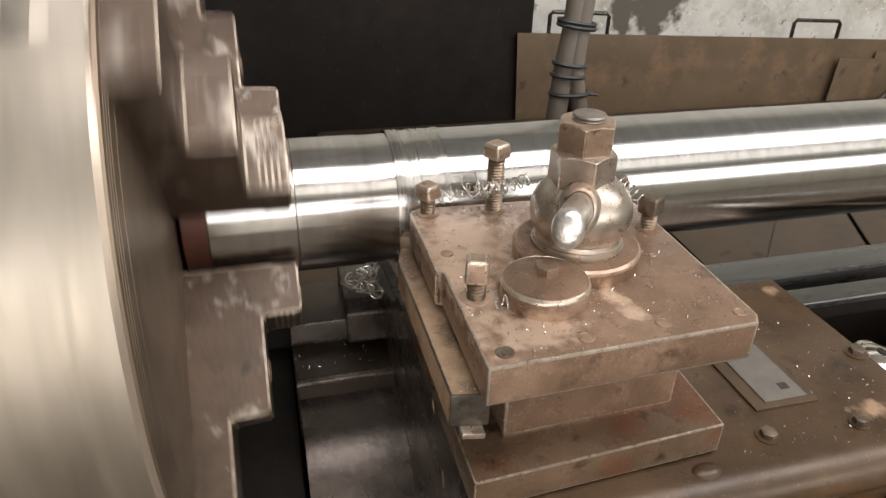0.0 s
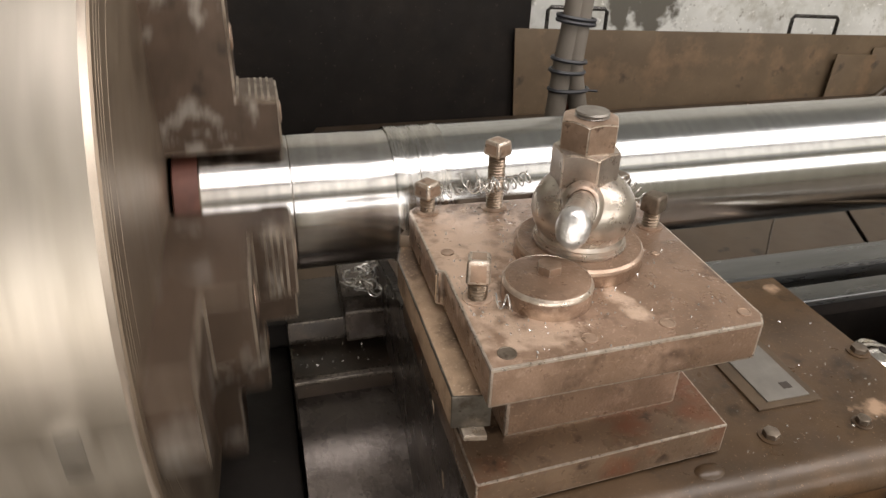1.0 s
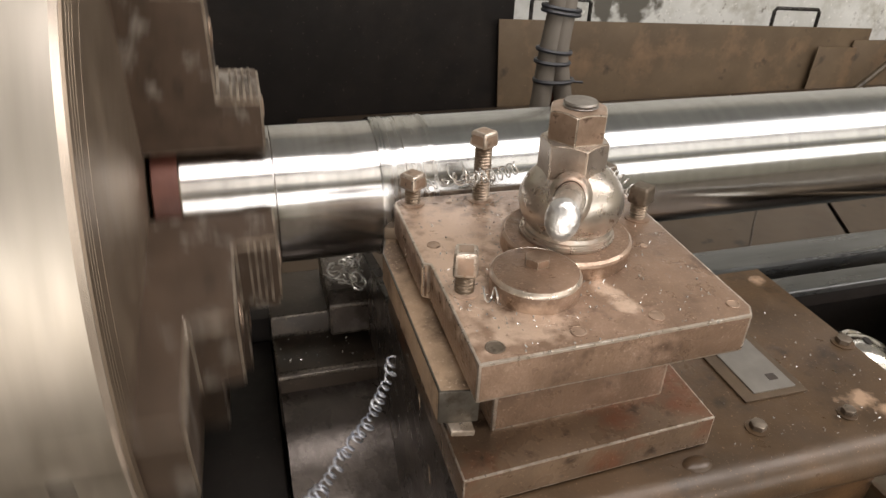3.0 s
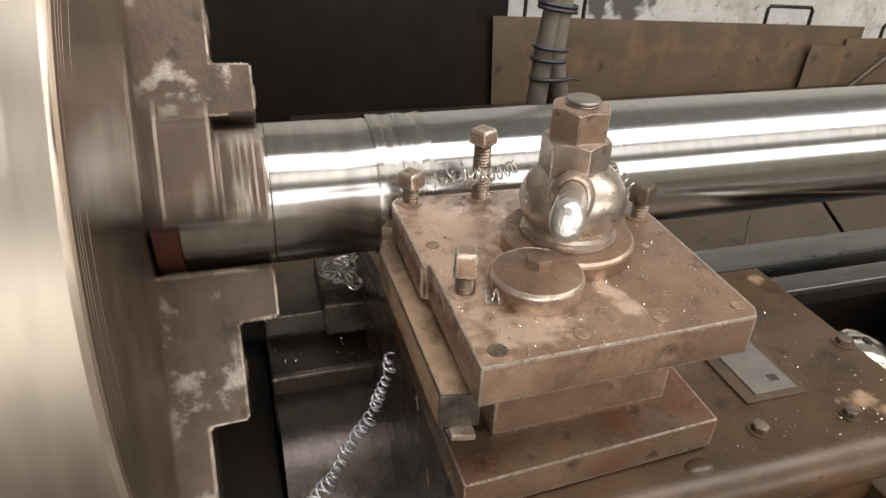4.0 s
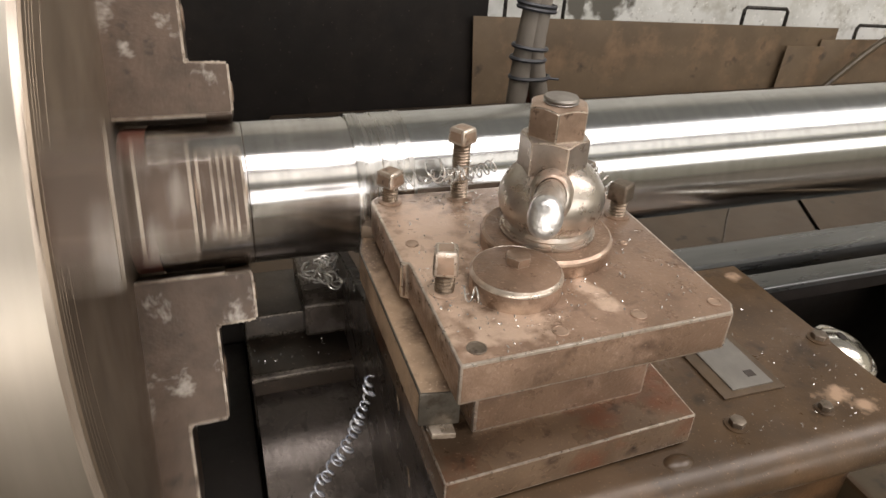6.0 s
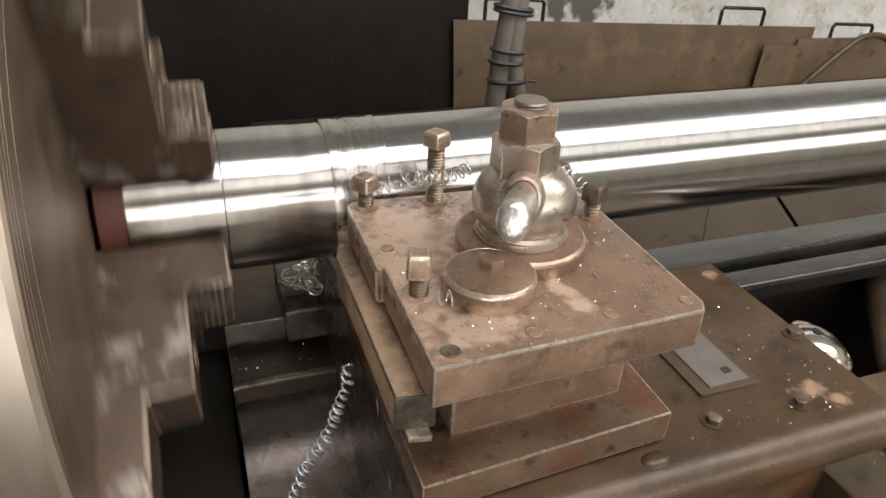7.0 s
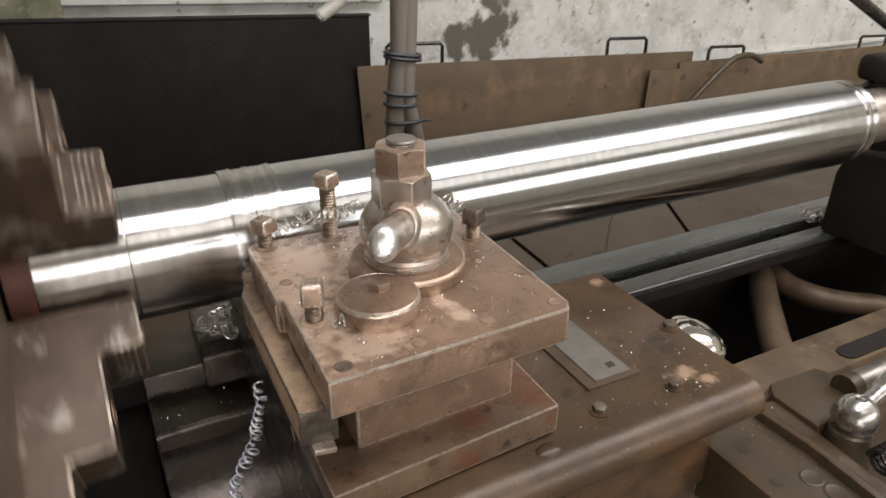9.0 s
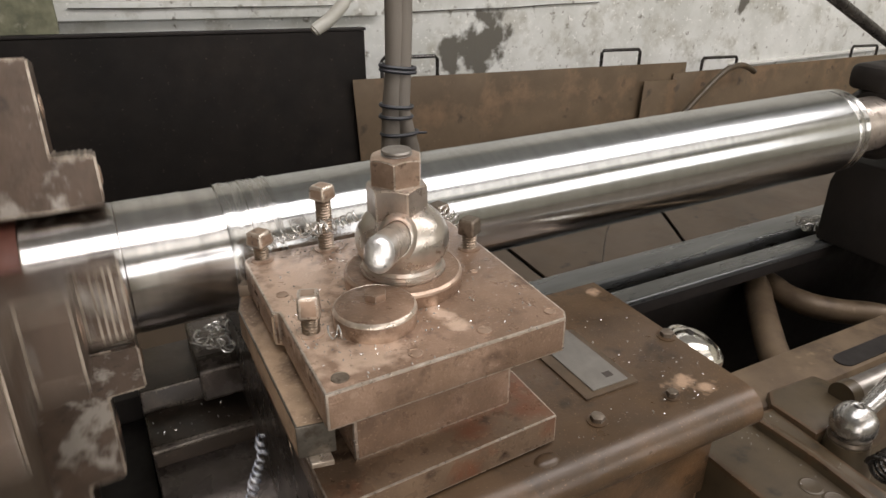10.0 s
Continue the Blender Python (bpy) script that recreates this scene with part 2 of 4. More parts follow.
PLATE_DIM = surface("dirty_plate_border", (0.115, 0.08, 0.05), (0.08, 0.056, 0.035), (0.35, 0.5), 0.3, 30, bump=0.05)
INK = surface("dark_print", (0.05, 0.04, 0.03), (0.04, 0.03, 0.025), (0.5, 0.6), 0, 30, bump=0)
SHEET = surface("rusty_brown_sheet", (0.155, 0.1079, 0.0639), (0.105, 0.07258, 0.0423), (0.45, 0.62), 0.15, 3, (0.21, 0.1318, 0.0738), (0.54, 0.68), 3.2, 0.08, 60, spots=(0.055, 0.03916, 0.0261), spots_at=(0.62, 0.73), spots_scale=11, grit=(0.26, 0.191, 0.126), grit_at=(0.68, 0.76), grit_scale=90)
BLACK_SHEET = surface("black_board", (0.0128, 0.0098, 0.0080), (0.0085, 0.0066, 0.0054), (0.6, 0.75), 0, 5, (0.019, 0.0142, 0.011), (0.5, 0.68), 2.6, 0.1, 80, grit=(0.04, 0.032, 0.025), grit_at=(0.68, 0.76), grit_scale=70)
BLACK_SHEET.node_tree.nodes["Principled BSDF"].inputs["Specular IOR Level"].default_value = 0.2
BLACK = surface("black_oily_metal", (0.021, 0.0165, 0.0142), (0.013, 0.0105, 0.009), (0.5, 0.68), 0.0, 12, bump=0.1, grit=(0.05, 0.04, 0.033), grit_at=(0.70, 0.77), grit_scale=120)
BLACK.node_tree.nodes["Principled BSDF"].inputs["Specular IOR Level"].default_value = 0.32
WIRE = surface("dark_steel_bar", (0.09, 0.085, 0.08), (0.05, 0.046, 0.042), (0.22, 0.36), 0.8, 40, bump=0.05)
HOSE = surface("grey_wrapped_hose", (0.165, 0.143, 0.118), (0.115, 0.098, 0.080), (0.6, 0.8), 0, 12, (0.14, 0.115, 0.09), (0.52, 0.66), 9, 0.3, 90, stretch=(1, 1, 0.25))
TIE = surface("black_cable_tie", (0.02, 0.021, 0.025), (0.03, 0.03, 0.035), (0.4, 0.5), 0, 40, bump=0)
PLASTIC = surface("milky_nozzle", (0.44, 0.425, 0.38), (0.34, 0.325, 0.28), (0.3, 0.45), 0, 20, bump=0.03)
PLASTER = surface("stained_plaster", (0.62, 0.60, 0.51), (0.50, 0.485, 0.41), (0.75, 0.9), 0, 2.6, (0.33, 0.31, 0.255), (0.56, 0.70), 2.0, 0.35, 40, spots=(0.17, 0.155, 0.13), spots_at=(0.66, 0.72), spots_scale=5)
CONCRETE = surface("oily_concrete", (0.16, 0.135, 0.105), (0.11, 0.092, 0.07), (0.6, 0.8), 0, 3, (0.05, 0.042, 0.033), (0.55, 0.7), 2, 0.2, 40)
# unseen roof, kept pale and bluish so the roll's top reflects brighter
ROOF = surface("pale_roof_sheet", (0.66, 0.69, 0.71), (0.56, 0.59, 0.61), (0.7, 0.8), 0, 2, bump=0.1, fine=20)
SLIDE = surface("oily_rusty_slide", (0.205, 0.139, 0.090), (0.118, 0.078, 0.050), (0.22, 0.4), 0.3, 12, (0.16, 0.068, 0.036), (0.52, 0.64), 10, 0.25, 200, spots=(0.05, 0.031, 0.020), spots_at=(0.58, 0.68), spots_scale=30, grit=(0.36, 0.255, 0.175), grit_at=(0.64, 0.74))
OIL_EDGE = surface("rubbed_paint_edge", (0.34, 0.2579, 0.18), (0.20, 0.1432, 0.09), (0.25, 0.4), 0.6, 60, (0.12, 0.0764, 0.045), (0.48, 0.6), 30, 0.1, 300)
DARK_EDGE = surface("rubbed_casting_edge", (0.11, 0.092, 0.074), (0.06, 0.05, 0.04), (0.22, 0.36), 0.6, 70, (0.04, 0.032, 0.025), (0.46, 0.6), 40, 0.1, 300)
TRAY = surface("oily_brown_tray", (0.080, 0.055, 0.035), (0.058, 0.040, 0.026), (0.35, 0.5), 0.1, 4, (0.09, 0.062, 0.041), (0.55, 0.7), 3, 0.08, 60, spots=(0.03, 0.022, 0.016), spots_at=(0.62, 0.74), spots_scale=14)
STUD = surface("dull_bright_stud", (0.42, 0.39, 0.36), (0.33, 0.30, 0.27), (0.32, 0.45), 0.9, 50, bump=0.1, fine=300)
STUD_DARK = surface("oily_screw_steel", (0.26, 0.215, 0.17), (0.15, 0.12, 0.09), (0.3, 0.45), 0.7, 60, (0.08, 0.06, 0.042), (0.55, 0.68), 70, 0.15, 400)
THREAD = surface("oily_thread_steel", (0.34, 0.265, 0.20), (0.19, 0.145, 0.105), (0.25, 0.4), 0.8, 60, (0.42, 0.33, 0.25), (0.58, 0.7), 60, 0.1, 400)
JAW_EDGE = surface("rubbed_jaw_edge", (0.46, 0.40, 0.33), (0.28, 0.23, 0.18), (0.3, 0.45), 0.7, 60, (0.13, 0.10, 0.075), (0.48, 0.6), 40, 0.1, 300)


def brushed_round(m, amount):
    """Fine turning grooves round the x axis: the gloss spreads along the axis only."""
    nt = m.node_tree
    bsdf = nt.nodes["Principled BSDF"]
    tan = nt.nodes.new("ShaderNodeTangent")
    tan.direction_type, tan.axis = "RADIAL", "X"
    nt.links.new(tan.outputs["Tangent"], bsdf.inputs["Tangent"])
    bsdf.inputs["Anisotropic"].default_value = amount
    bsdf.inputs["Anisotropic Rotation"].default_value = 0.25


for m_ in (ROLL, TURNED, ROUGH_BAND):
    brushed_round(m_, 0.9)
# edge materials: rubbed edges, but for CHUCK the rim's painted highlight
WEAR_OR_GLINT = {CHUCK.name: WORN_OR_LIT_EDGE, BAR.name: BAR_END, NUT_GREY.name: WORN_OR_LIT_EDGE, DUSTY.name: WORN_OR_LIT_EDGE, DUSTY_NUT.name: WORN_OR_LIT_EDGE, OILY.name: OIL_EDGE, SLIDE.name: WORN_OR_LIT_EDGE, JAW.name: JAW_EDGE, DARK_CAST.name: DARK_EDGE, SHINY_CAST.name: DARK_EDGE, OLIVE.name: OILY}
LINE_DARK = surface("dark_wall_seam", (0.09, 0.08, 0.065), (0.06, 0.055, 0.045), (0.7, 0.8), 0, 9, bump=0.1)


def local_stain_or_gloss(m, places, colour=(0.12, 0.11, 0.09), centre=(0.0, 2.95, 0.0), flat=False, grain=14.0):
    """Adds patches of their own shape to a material: two coordinates of the middle (x, z on a wall, x, y on a flat top), half sizes, slant."""
    nt = m.node_tree
    bsdf = nt.nodes["Principled BSDF"]
    old = bsdf.inputs["Base Color"].links[0].from_socket
    co = nt.nodes.new("ShaderNodeTexCoord")
    for x, z, w, h, slant in places:
        mp = nt.nodes.new("ShaderNodeMapping")
        mp.vector_type = "TEXTURE"
        if flat:
            mp.inputs["Location"].default_value = (x - centre[0], z - centre[1], centre[2])
            mp.inputs["Rotation"].default_value = (0, 0, radians(slant))
            mp.inputs["Scale"].default_value = (w, h, 0.02)
        else:
            mp.inputs["Location"].default_value = (x, centre[1], z)
            mp.inputs["Rotation"].default_value = (0, radians(slant), 0)
            mp.inputs["Scale"].default_value = (w, 1.0, h)
        nt.links.new(co.outputs["Object"], mp.inputs["Vector"])
        length = nt.nodes.new("ShaderNodeVectorMath")
        length.operation = "LENGTH"
        nt.links.new(mp.outputs["Vector"], length.inputs[0])
        n = nt.nodes.new("ShaderNodeTexNoise")
        n.inputs["Scale"].default_value, n.inputs["Detail"].default_value = grain, 8
        nt.links.new(co.outputs["Object"], n.inputs["Vector"])
        total = nt.nodes.new("ShaderNodeMath")
        total.operation = "MULTIPLY_ADD"
        nt.links.new(n.outputs["Fac"], total.inputs[0])
        total.inputs[1].default_value = 2.0 if flat else 2.6
        nt.links.new(length.outputs["Value"], total.inputs[2])
        r = nt.nodes.new("ShaderNodeMapRange")
        r.inputs["From Min"].default_value, r.inputs["From Max"].default_value = (1.9, 1.3) if flat else (2.25, 1.85)
        nt.links.new(total.outputs["Value"], r.inputs["Value"])
        x_ = nt.nodes.new("ShaderNodeMix")
        x_.data_type = "RGBA"
        nt.links.new(r.outputs["Result"], x_.inputs["Factor"])
        nt.links.new(old, x_.inputs[6])
        x_.inputs[7].default_value = (*colour, 1)
        old = x_.outputs[2]
    nt.links.new(old, bsdf.inputs["Base Color"])


BACK_PLASTER = surface("peeling_back_plaster", (0.69, 0.69, 0.655), (0.53, 0.53, 0.49), (0.75, 0.9), 0, 3.6, (0.42, 0.405, 0.35), (0.52, 0.66), 5.5, 0.6, 40, spots=(0.24, 0.225, 0.19), spots_at=(0.61, 0.70), spots_scale=19, grit=(0.74, 0.73, 0.69), grit_at=(0.62, 0.72), grit_scale=48)
local_stain_or_gloss(BACK_PLASTER, [(1.83, 1.07, 0.16, 0.20, 25), (1.66, 1.02, 0.07, 0.10, 0), (2.95, 1.25, 0.05, 0.06, 0), (3.6, 1.2, 0.05, 0.09, 20)])
# small dust marks; the broad pale patches mix dust with painted skylight gloss
local_stain_or_gloss(DUSTY, [(0.397, 0.585, 0.014, 0.040, 8), (0.405, 0.560, 0.012, 0.020, 0), (0.30, 0.545, 0.02, 0.012, 20), (0.285, 0.735, 0.10, 0.12, 0), (0.258, 0.64, 0.05, 0.15, 0), (0.30, 0.55, 0.06, 0.035, 0)], (0.57, 0.42, 0.315), (0.385, 0.66, 0.15), True, 60.0)
local_stain_or_gloss(OILY, [(0.757, 0.557, 0.030, 0.020, 0), (0.775, 0.535, 0.022, 0.014, 0), (0.808, 0.815, 0.016, 0.014, 0)], (0.37, 0.25, 0.165), (0.55, 0.65, 0.226), True, 60.0)
PLASTER_WHITE = surface("fresh_white_plaster", (0.78, 0.77, 0.73), (0.66, 0.65, 0.60), (0.75, 0.9), 0, 9, (0.5, 0.48, 0.43), (0.6, 0.7), 12, 0.4, 60)
PIER = surface("mossy_grey_pier", (0.25, 0.245, 0.16), (0.13, 0.13, 0.085), (0.8, 0.9), 0, 14, (0.36, 0.34, 0.25), (0.55, 0.66), 12, 0.6, 60)

# ---------- the workshop ----------
solid("floor", box(-4, 8, -3.5, 3.3, -0.1, 0.0), CONCRETE, "oil-stained concrete workshop floor", "floor", kind="structure")
solid("ceiling", merged(box(-4, 8, -3.5, -2.4, 4.0, 4.1), box(-4, 8, -1.1, -0.72, 4.0, 4.1), box(-4, 8, 0.60, 3.3, 4.0, 4.1), box(-4, -0.5, -0.72, 0.60, 4.0, 4.1), box(6.5, 8, -0.72, 0.60, 4.0, 4.1), box(-4, -0.2, -2.4, -1.1, 4.0, 4.1), box(7.4, 8, -2.4, -1.1, 4.0, 4.1)), ROOF, "unseen pale blue-grey roof sheets with two open skylight strips", "ceiling", kind="structure")
solid("roof_beam", box(-4, 8, -0.97, -0.80, 3.80, 4.004, 0.006), OLIVE, "dark painted roof beam between the skylight strips", "beam", kind="structure")
wall_back = solid("wall_back", box(-4, 8, 2.95, 3.15, 0, 4.0), BACK_PLASTER, "stained and peeling white plaster wall", "wall", kind="structure")
solid("wall_left", box(-4.15, -4, -3.5, 3.3, 0, 4.0), PLASTER, "stained plaster side wall", "wall", kind="structure")
solid("wall_right", box(8, 8.15, -3.5, 3.3, 0, 4.0), PLASTER, "stained plaster side wall", "wall", kind="structure")
front = merged(box(-4, -2.9, -3.5, -3.35, 0, 4.0), box(-2.9, -0.5, -3.5, -3.35, 2.45, 4.0), box(-0.5, 8, -3.5, -3.35, 0, 1.8), box(-0.5, 8, -3.5, -3.35, 3.3, 4.0), box(7.7, 8, -3.5, -3.35, 1.8, 3.3))
solid("wall_front", front, PLASTER, "stained plaster wall with a doorway and a long high window opening", "wall", kind="structure")


# ---------- back of the machine: boards, handles, wall seams ----------
LEAN_BACK = 2.75
TILT_BACK = -0.045


def handle(x0, x1, z, y):
    """A bent round-bar grip welded to a sheet's top edge."""
    dz = TILT_BACK * (x1 - x0)
    pts = [(x0, y, z - 0.16), (x0, y, z - 0.012), (x0 + 0.012, y, z), (x1 - 0.012, y, z + dz), (x1, y, z + dz - 0.012), (x1, y, z + dz - 0.16)]
    return tube(pts, 0.0085, 8)


def leaning_sheet(name, x0, x1, z_left, y, grips, label, slope=TILT_BACK, splay=0.0):
    """A sheet on the floor; its left edge may stand out of plumb by splay."""
    z0 = 0.0
    ob = thing(name, (x0, y, z0), label, "metal sheet", "sheets leaning on the wall")
    z_right = z_left + slope * (x1 - x0)
    part("sheet", prism([(x0 + splay, z0), (x1, z0), (x1, z_right), (x0, z_left)], y, y + 0.006, "y", 0.0015), SHEET, ob)
    for a, b, z in grips:
        part("grip", handle(a, b, z, y + 0.014), WIRE, ob, "bent dark round-bar grip")
    return ob


leaning_sheet("guard_sheet", 1.096, 3.0, 1.006, LEAN_BACK, [(1.236, 1.50, 1.082), (2.422, 2.672, 1.022)], "rusty brown sheet-metal guard with two bar grips", splay=0.055)
leaning_sheet("guard_sheet", 2.686, 2.914, 0.852, LEAN_BACK - 0.03, [], "narrow rusty brown sheet standing before a wider one", splay=-0.03)
leaning_sheet("guard_sheet", 2.90, 6.2, 0.872, LEAN_BACK - 0.015, [(3.112, 3.38, 0.932), (4.403, 4.66, 0.90)], "long rusty brown sheet-metal guard with bar grips", slope=-0.024)
solid("black_board", prism([(-3.2, 0.0), (1.164, 0.0), (1.168, 1.196), (-3.2, 1.366)], LEAN_BACK + 0.025, LEAN_BACK + 0.045, "y", 0.002), BLACK_SHEET, "large matt black board standing against the wall", "board")
solid("black_board_edging", prism([(-3.2, 1.368), (1.174, 1.198), (1.174, 1.208), (-3.2, 1.381)], LEAN_BACK + 0.02, LEAN_BACK + 0.055, "y", 0.002), BLACK, "thin dark edging strip along the board's top", "strip")

solid("wall_pier", box(-4.0, 0.06, 2.86, 2.95, 1.24, 2.0, 0.01), PIER, "mossy grey masonry pier on the wall", "pier", kind="structure")
# ledge and seams of the wall
solid("wall_ledge", prism([(-3.2, 1.40), (1.3, 1.235), (1.3, 1.30), (-3.2, 1.465)], 2.90, 2.951, "y", 0.006), BACK_PLASTER, "crumbling plaster ledge along the wall", "ledge", kind="structure")
solid("wall_seam", prism([(0.10, 1.322), (0.35, 1.309), (0.52, 1.306), (0.80, 1.294), (1.1, 1.286), (1.1, 1.2875), (0.80, 1.298), (0.52, 1.3085), (0.35, 1.3145), (0.10, 1.326)], 2.889, 2.899, "y"), LINE_DARK, "dark crack along the plaster ledge", "crack", kind="structure")

solid("wall_seam", prism([(1.40, 1.234), (1.70, 1.2325), (1.98, 1.227), (2.25, 1.230), (2.52, 1.228), (2.52, 1.2305), (2.25, 1.234), (1.98, 1.231), (1.70, 1.237), (1.40, 1.239)], 2.9385, 2.9495, "y"), LINE_DARK, "dark crack along the plaster", "crack", kind="structure")
solid("wall_ledge", prism([(3.55, 0.815), (5.6, 0.806), (5.6, 0.826), (4.6, 0.830), (3.55, 0.836)], 2.928, 2.951, "y", 0.003), PLASTER_WHITE, "thin white plaster ridge low on the wall", "ledge", kind="structure")

# cable hooked over a sheet
solid("cable", tube(smooth_path([(3.44, 2.665, 0.845), (3.385, 2.66, 0.872), (3.308, 2.655, 0.893), (3.205, 2.65, 0.882), (3.12, 2.65, 0.83), (3.04, 2.65, 0.768), (2.952, 2.65, 0.695), (2.86, 2.65, 0.62)]), 0.0155, 10), OLIVE, "dark brown cable hooked over the guard sheet", "cable")

# ---------- hose with ties, and nozzle ----------
hose = thing("coolant_hose", (0.74, 1.46, 0.9), "grey wrapped hose bundle tied with black cable ties", "hose")
part("hose_body", tube(smooth_path([(0.742, 1.45, 4.0), (0.741, 1.45, 2.5), (0.738, 1.45, 1.75), (0.730, 1.45, 1.45), (0.726, 1.45, 1.31), (0.716, 1.45, 1.22), (0.712, 1.45, 1.165), (0.706, 1.45, 1.09), (0.69, 1.46, 0.98), (0.66, 1.48, 0.86)]), [0.022] * 56 + [0.0205] * 16 + [0.0195], 16), HOSE, hose)
part("hose_branch", tube(smooth_path([(0.758, 1.447, 4.0), (0.757, 1.447, 2.5), (0.754, 1.447, 1.75), (0.749, 1.447, 1.45), (0.742, 1.445, 1.31), (0.737, 1.445, 1.22), (0.745, 1.446, 1.175), (0.762, 1.448, 1.11), (0.785, 1.46, 1.0), (0.80, 1.48, 0.88)]), 0.0205, 14), HOSE, hose)
part("inner_pipe", tube(smooth_path([(0.736, 1.462, 1.24), (0.738, 1.462, 1.16), (0.748, 1.464, 1.09), (0.757, 1.47, 0.95)]), 0.012, 10), RED, hose, "rusty pipe between the two hoses")
for tx, tz, rx, rise in ((0.7325, 1.300, 0.041, -0.006), (0.7265, 1.222, 0.0375, -0.005), (0.725, 1.198, 0.038, -0.003), (0.7325, 1.158, 0.0445, -0.001)):
    part("cable_tie", tube([(tx + rx * math.cos(a), 1.448 + 0.0265 * math.sin(a), tz + rise * math.cos(a)) for a in np.linspace(0, 2 * math.pi, 33)], 0.0046, 6), TIE, hose, "black cable tie")
part("cable_tie", tube([(0.7325 + 0.041 * math.cos(a), 1.448 + 0.0265 * math.sin(a), 1.309 - 0.006 * math.cos(a)) for a in np.linspace(0, 2 * math.pi, 33)], 0.0046, 6), TIE, hose, "black cable tie")
part("tie_tail", tube([(0.772, 1.432, 1.157), (0.792, 1.425, 1.156)], 0.003, 6), TIE, hose)
noz = thing("nozzle", (0.58, 1.45, 1.40), "milky plastic nozzle hanging on a thin pipe", "nozzle")
part("tip", tube(smooth_path([(0.545, 1.45, 1.395), (0.555, 1.45, 1.402), (0.585, 1.45, 1.420), (0.62, 1.45, 1.452)]), [0.007] + [0.0105] * 4 + [0.0135] * 19 + [0.011], 12), PLASTIC, noz)
part("pipe", tube(smooth_path([(0.615, 1.45, 1.448), (0.68, 1.46, 1.50), (0.74, 1.46, 1.62), (0.76, 1.46, 1.75)]), 0.010, 10), PLASTIC, noz)

rng0 = random.Random(11)

# ---------- lathe bed ----------
bed = thing("lathe_bed", (1.5, 0.925, 0.0), "long oil-dark lathe bed with polished steel ways", "lathe bed")
part("rear_way", prism([(1.075, 0.80), (1.075, 0.855), (1.082, 0.86), (1.152, 0.86), (1.165, 0.852), (1.165, 0.60), (1.10, 0.60), (1.10, 0.80)], 0.27, 3.2, "x", 0.002), WAY, bed, "oiled grey steel way")
part("rear_inner_way", prism([(0.978, 0.857), (0.981, 0.86), (1.027, 0.86), (1.03, 0.857), (1.03, 0.845), (0.978, 0.845)], 0.86, 3.2, "x", 0.002), WAY, bed, "oiled grey steel way")
part("rear_web", box(0.86, 3.2, 1.086, 1.16, 0.35, 0.79, 0.005), BLACK, bed)
part("inner_way_web", box(0.86, 3.2, 0.984, 1.028, 0.812, 0.846, 0.002), BLACK, bed)
part("front_way", prism([(0.588, 0.62), (0.588, 0.845), (0.596, 0.86), (0.692, 0.86), (0.699, 0.85), (0.699, 0.62)], 0.86, 3.2, "x", 0.003), TAN_CAST, bed, "tan worn front way of the bed")
part("front_web", box(-0.9, 3.2, 0.60, 0.66, 0.2, 0.62, 0.01), OLIVE, bed)
part("pit_floor", box(-0.9, 3.2, 0.62, 1.12, 0.30, 0.36), DARK_CAST, bed)
for rx in (0.0, 0.75):
    part("rib", tube(smooth_path([(1.635 + rx, 1.13, 0.715), (1.585 + rx, 1.06, 0.727), (1.51 + rx, 0.985, 0.727), (1.43 + rx, 0.90, 0.725), (1.345 + rx, 0.80, 0.72), (1.28 + rx, 0.68, 0.70)]), 0.034, 16), TAN_CAST, bed, "rounded tan cross rib")
    part("rib", tube(smooth_path([(1.65 + rx, 1.13, 0.715), (1.625 + rx, 1.05, 0.727), (1.605 + rx, 0.985, 0.729), (1.618 + rx, 0.92, 0.729), (1.66 + rx, 0.87, 0.727), (1.735 + rx, 0.815, 0.722), (1.86 + rx, 0.68, 0.70)]), 0.031, 16), TAN_CAST, bed, "rounded tan cross rib")
slot = [(1.265 - 0.020 * math.sin(radians(a)), 0.622 + 0.019 * math.cos(radians(a))) for a in range(0, 181, 20)] + [(1.64 + 0.020 * math.sin(radians(a)), 0.622 - 0.019 * math.cos(radians(a))) for a in range(0, 181, 20)]
# black inlay just proud of the way: the slot's inner shade in its colour
part("slot_inlay", prism(slot, 0.858, 0.8625, "z"), BLACK, bed, "black inlay for the dark slot in the front way")
tray = thing("chip_tray", (2.0, 1.9, 0.6), "brown sheet-metal chip tray behind the bed", "chip tray")
for lo0, lo1, hi0, hi1 in ((-0.6, 1.172, 0.0, 1.208), (1.188, 1.582, 1.224, 1.969), (1.598, 3.4, 1.985, 4.0)):
    far = (2.72 - 1.9) / (1.9 - 1.165)
    part("panel", prism([(lo0, 1.165), (lo1, 1.165), (hi1, 1.9), (hi1 + far * 0.25, 2.72), (hi0 + far * 0.25, 2.72), (hi0, 1.9)], 0.644 + rng0.uniform(-0.004, 0.004), 0.652, "z", 0.001), TRAY, tray)
part("crease", tube(smooth_path([(1.219, 1.27, 0.652), (1.395, 1.45, 0.652), (1.550, 1.62, 0.652), (1.741, 1.80, 0.652)]), 0.0035, 6), DARK_CAST, tray, "dark bent crease")
part("tray_back", box(-0.6, 3.6, 1.17, 2.7, 0.60, 0.636), BLACK, tray)
part("tray_leg", box(1.9, 1.96, 1.9, 1.96, 0.0, 0.645), DARK_CAST, tray)

# added black wall keeps the lit tray out of the dark gap
part("rear_filler", box(-0.9, 0.262, 1.205, 1.25, 0.30, 0.80, 0.004), BLACK, bed)
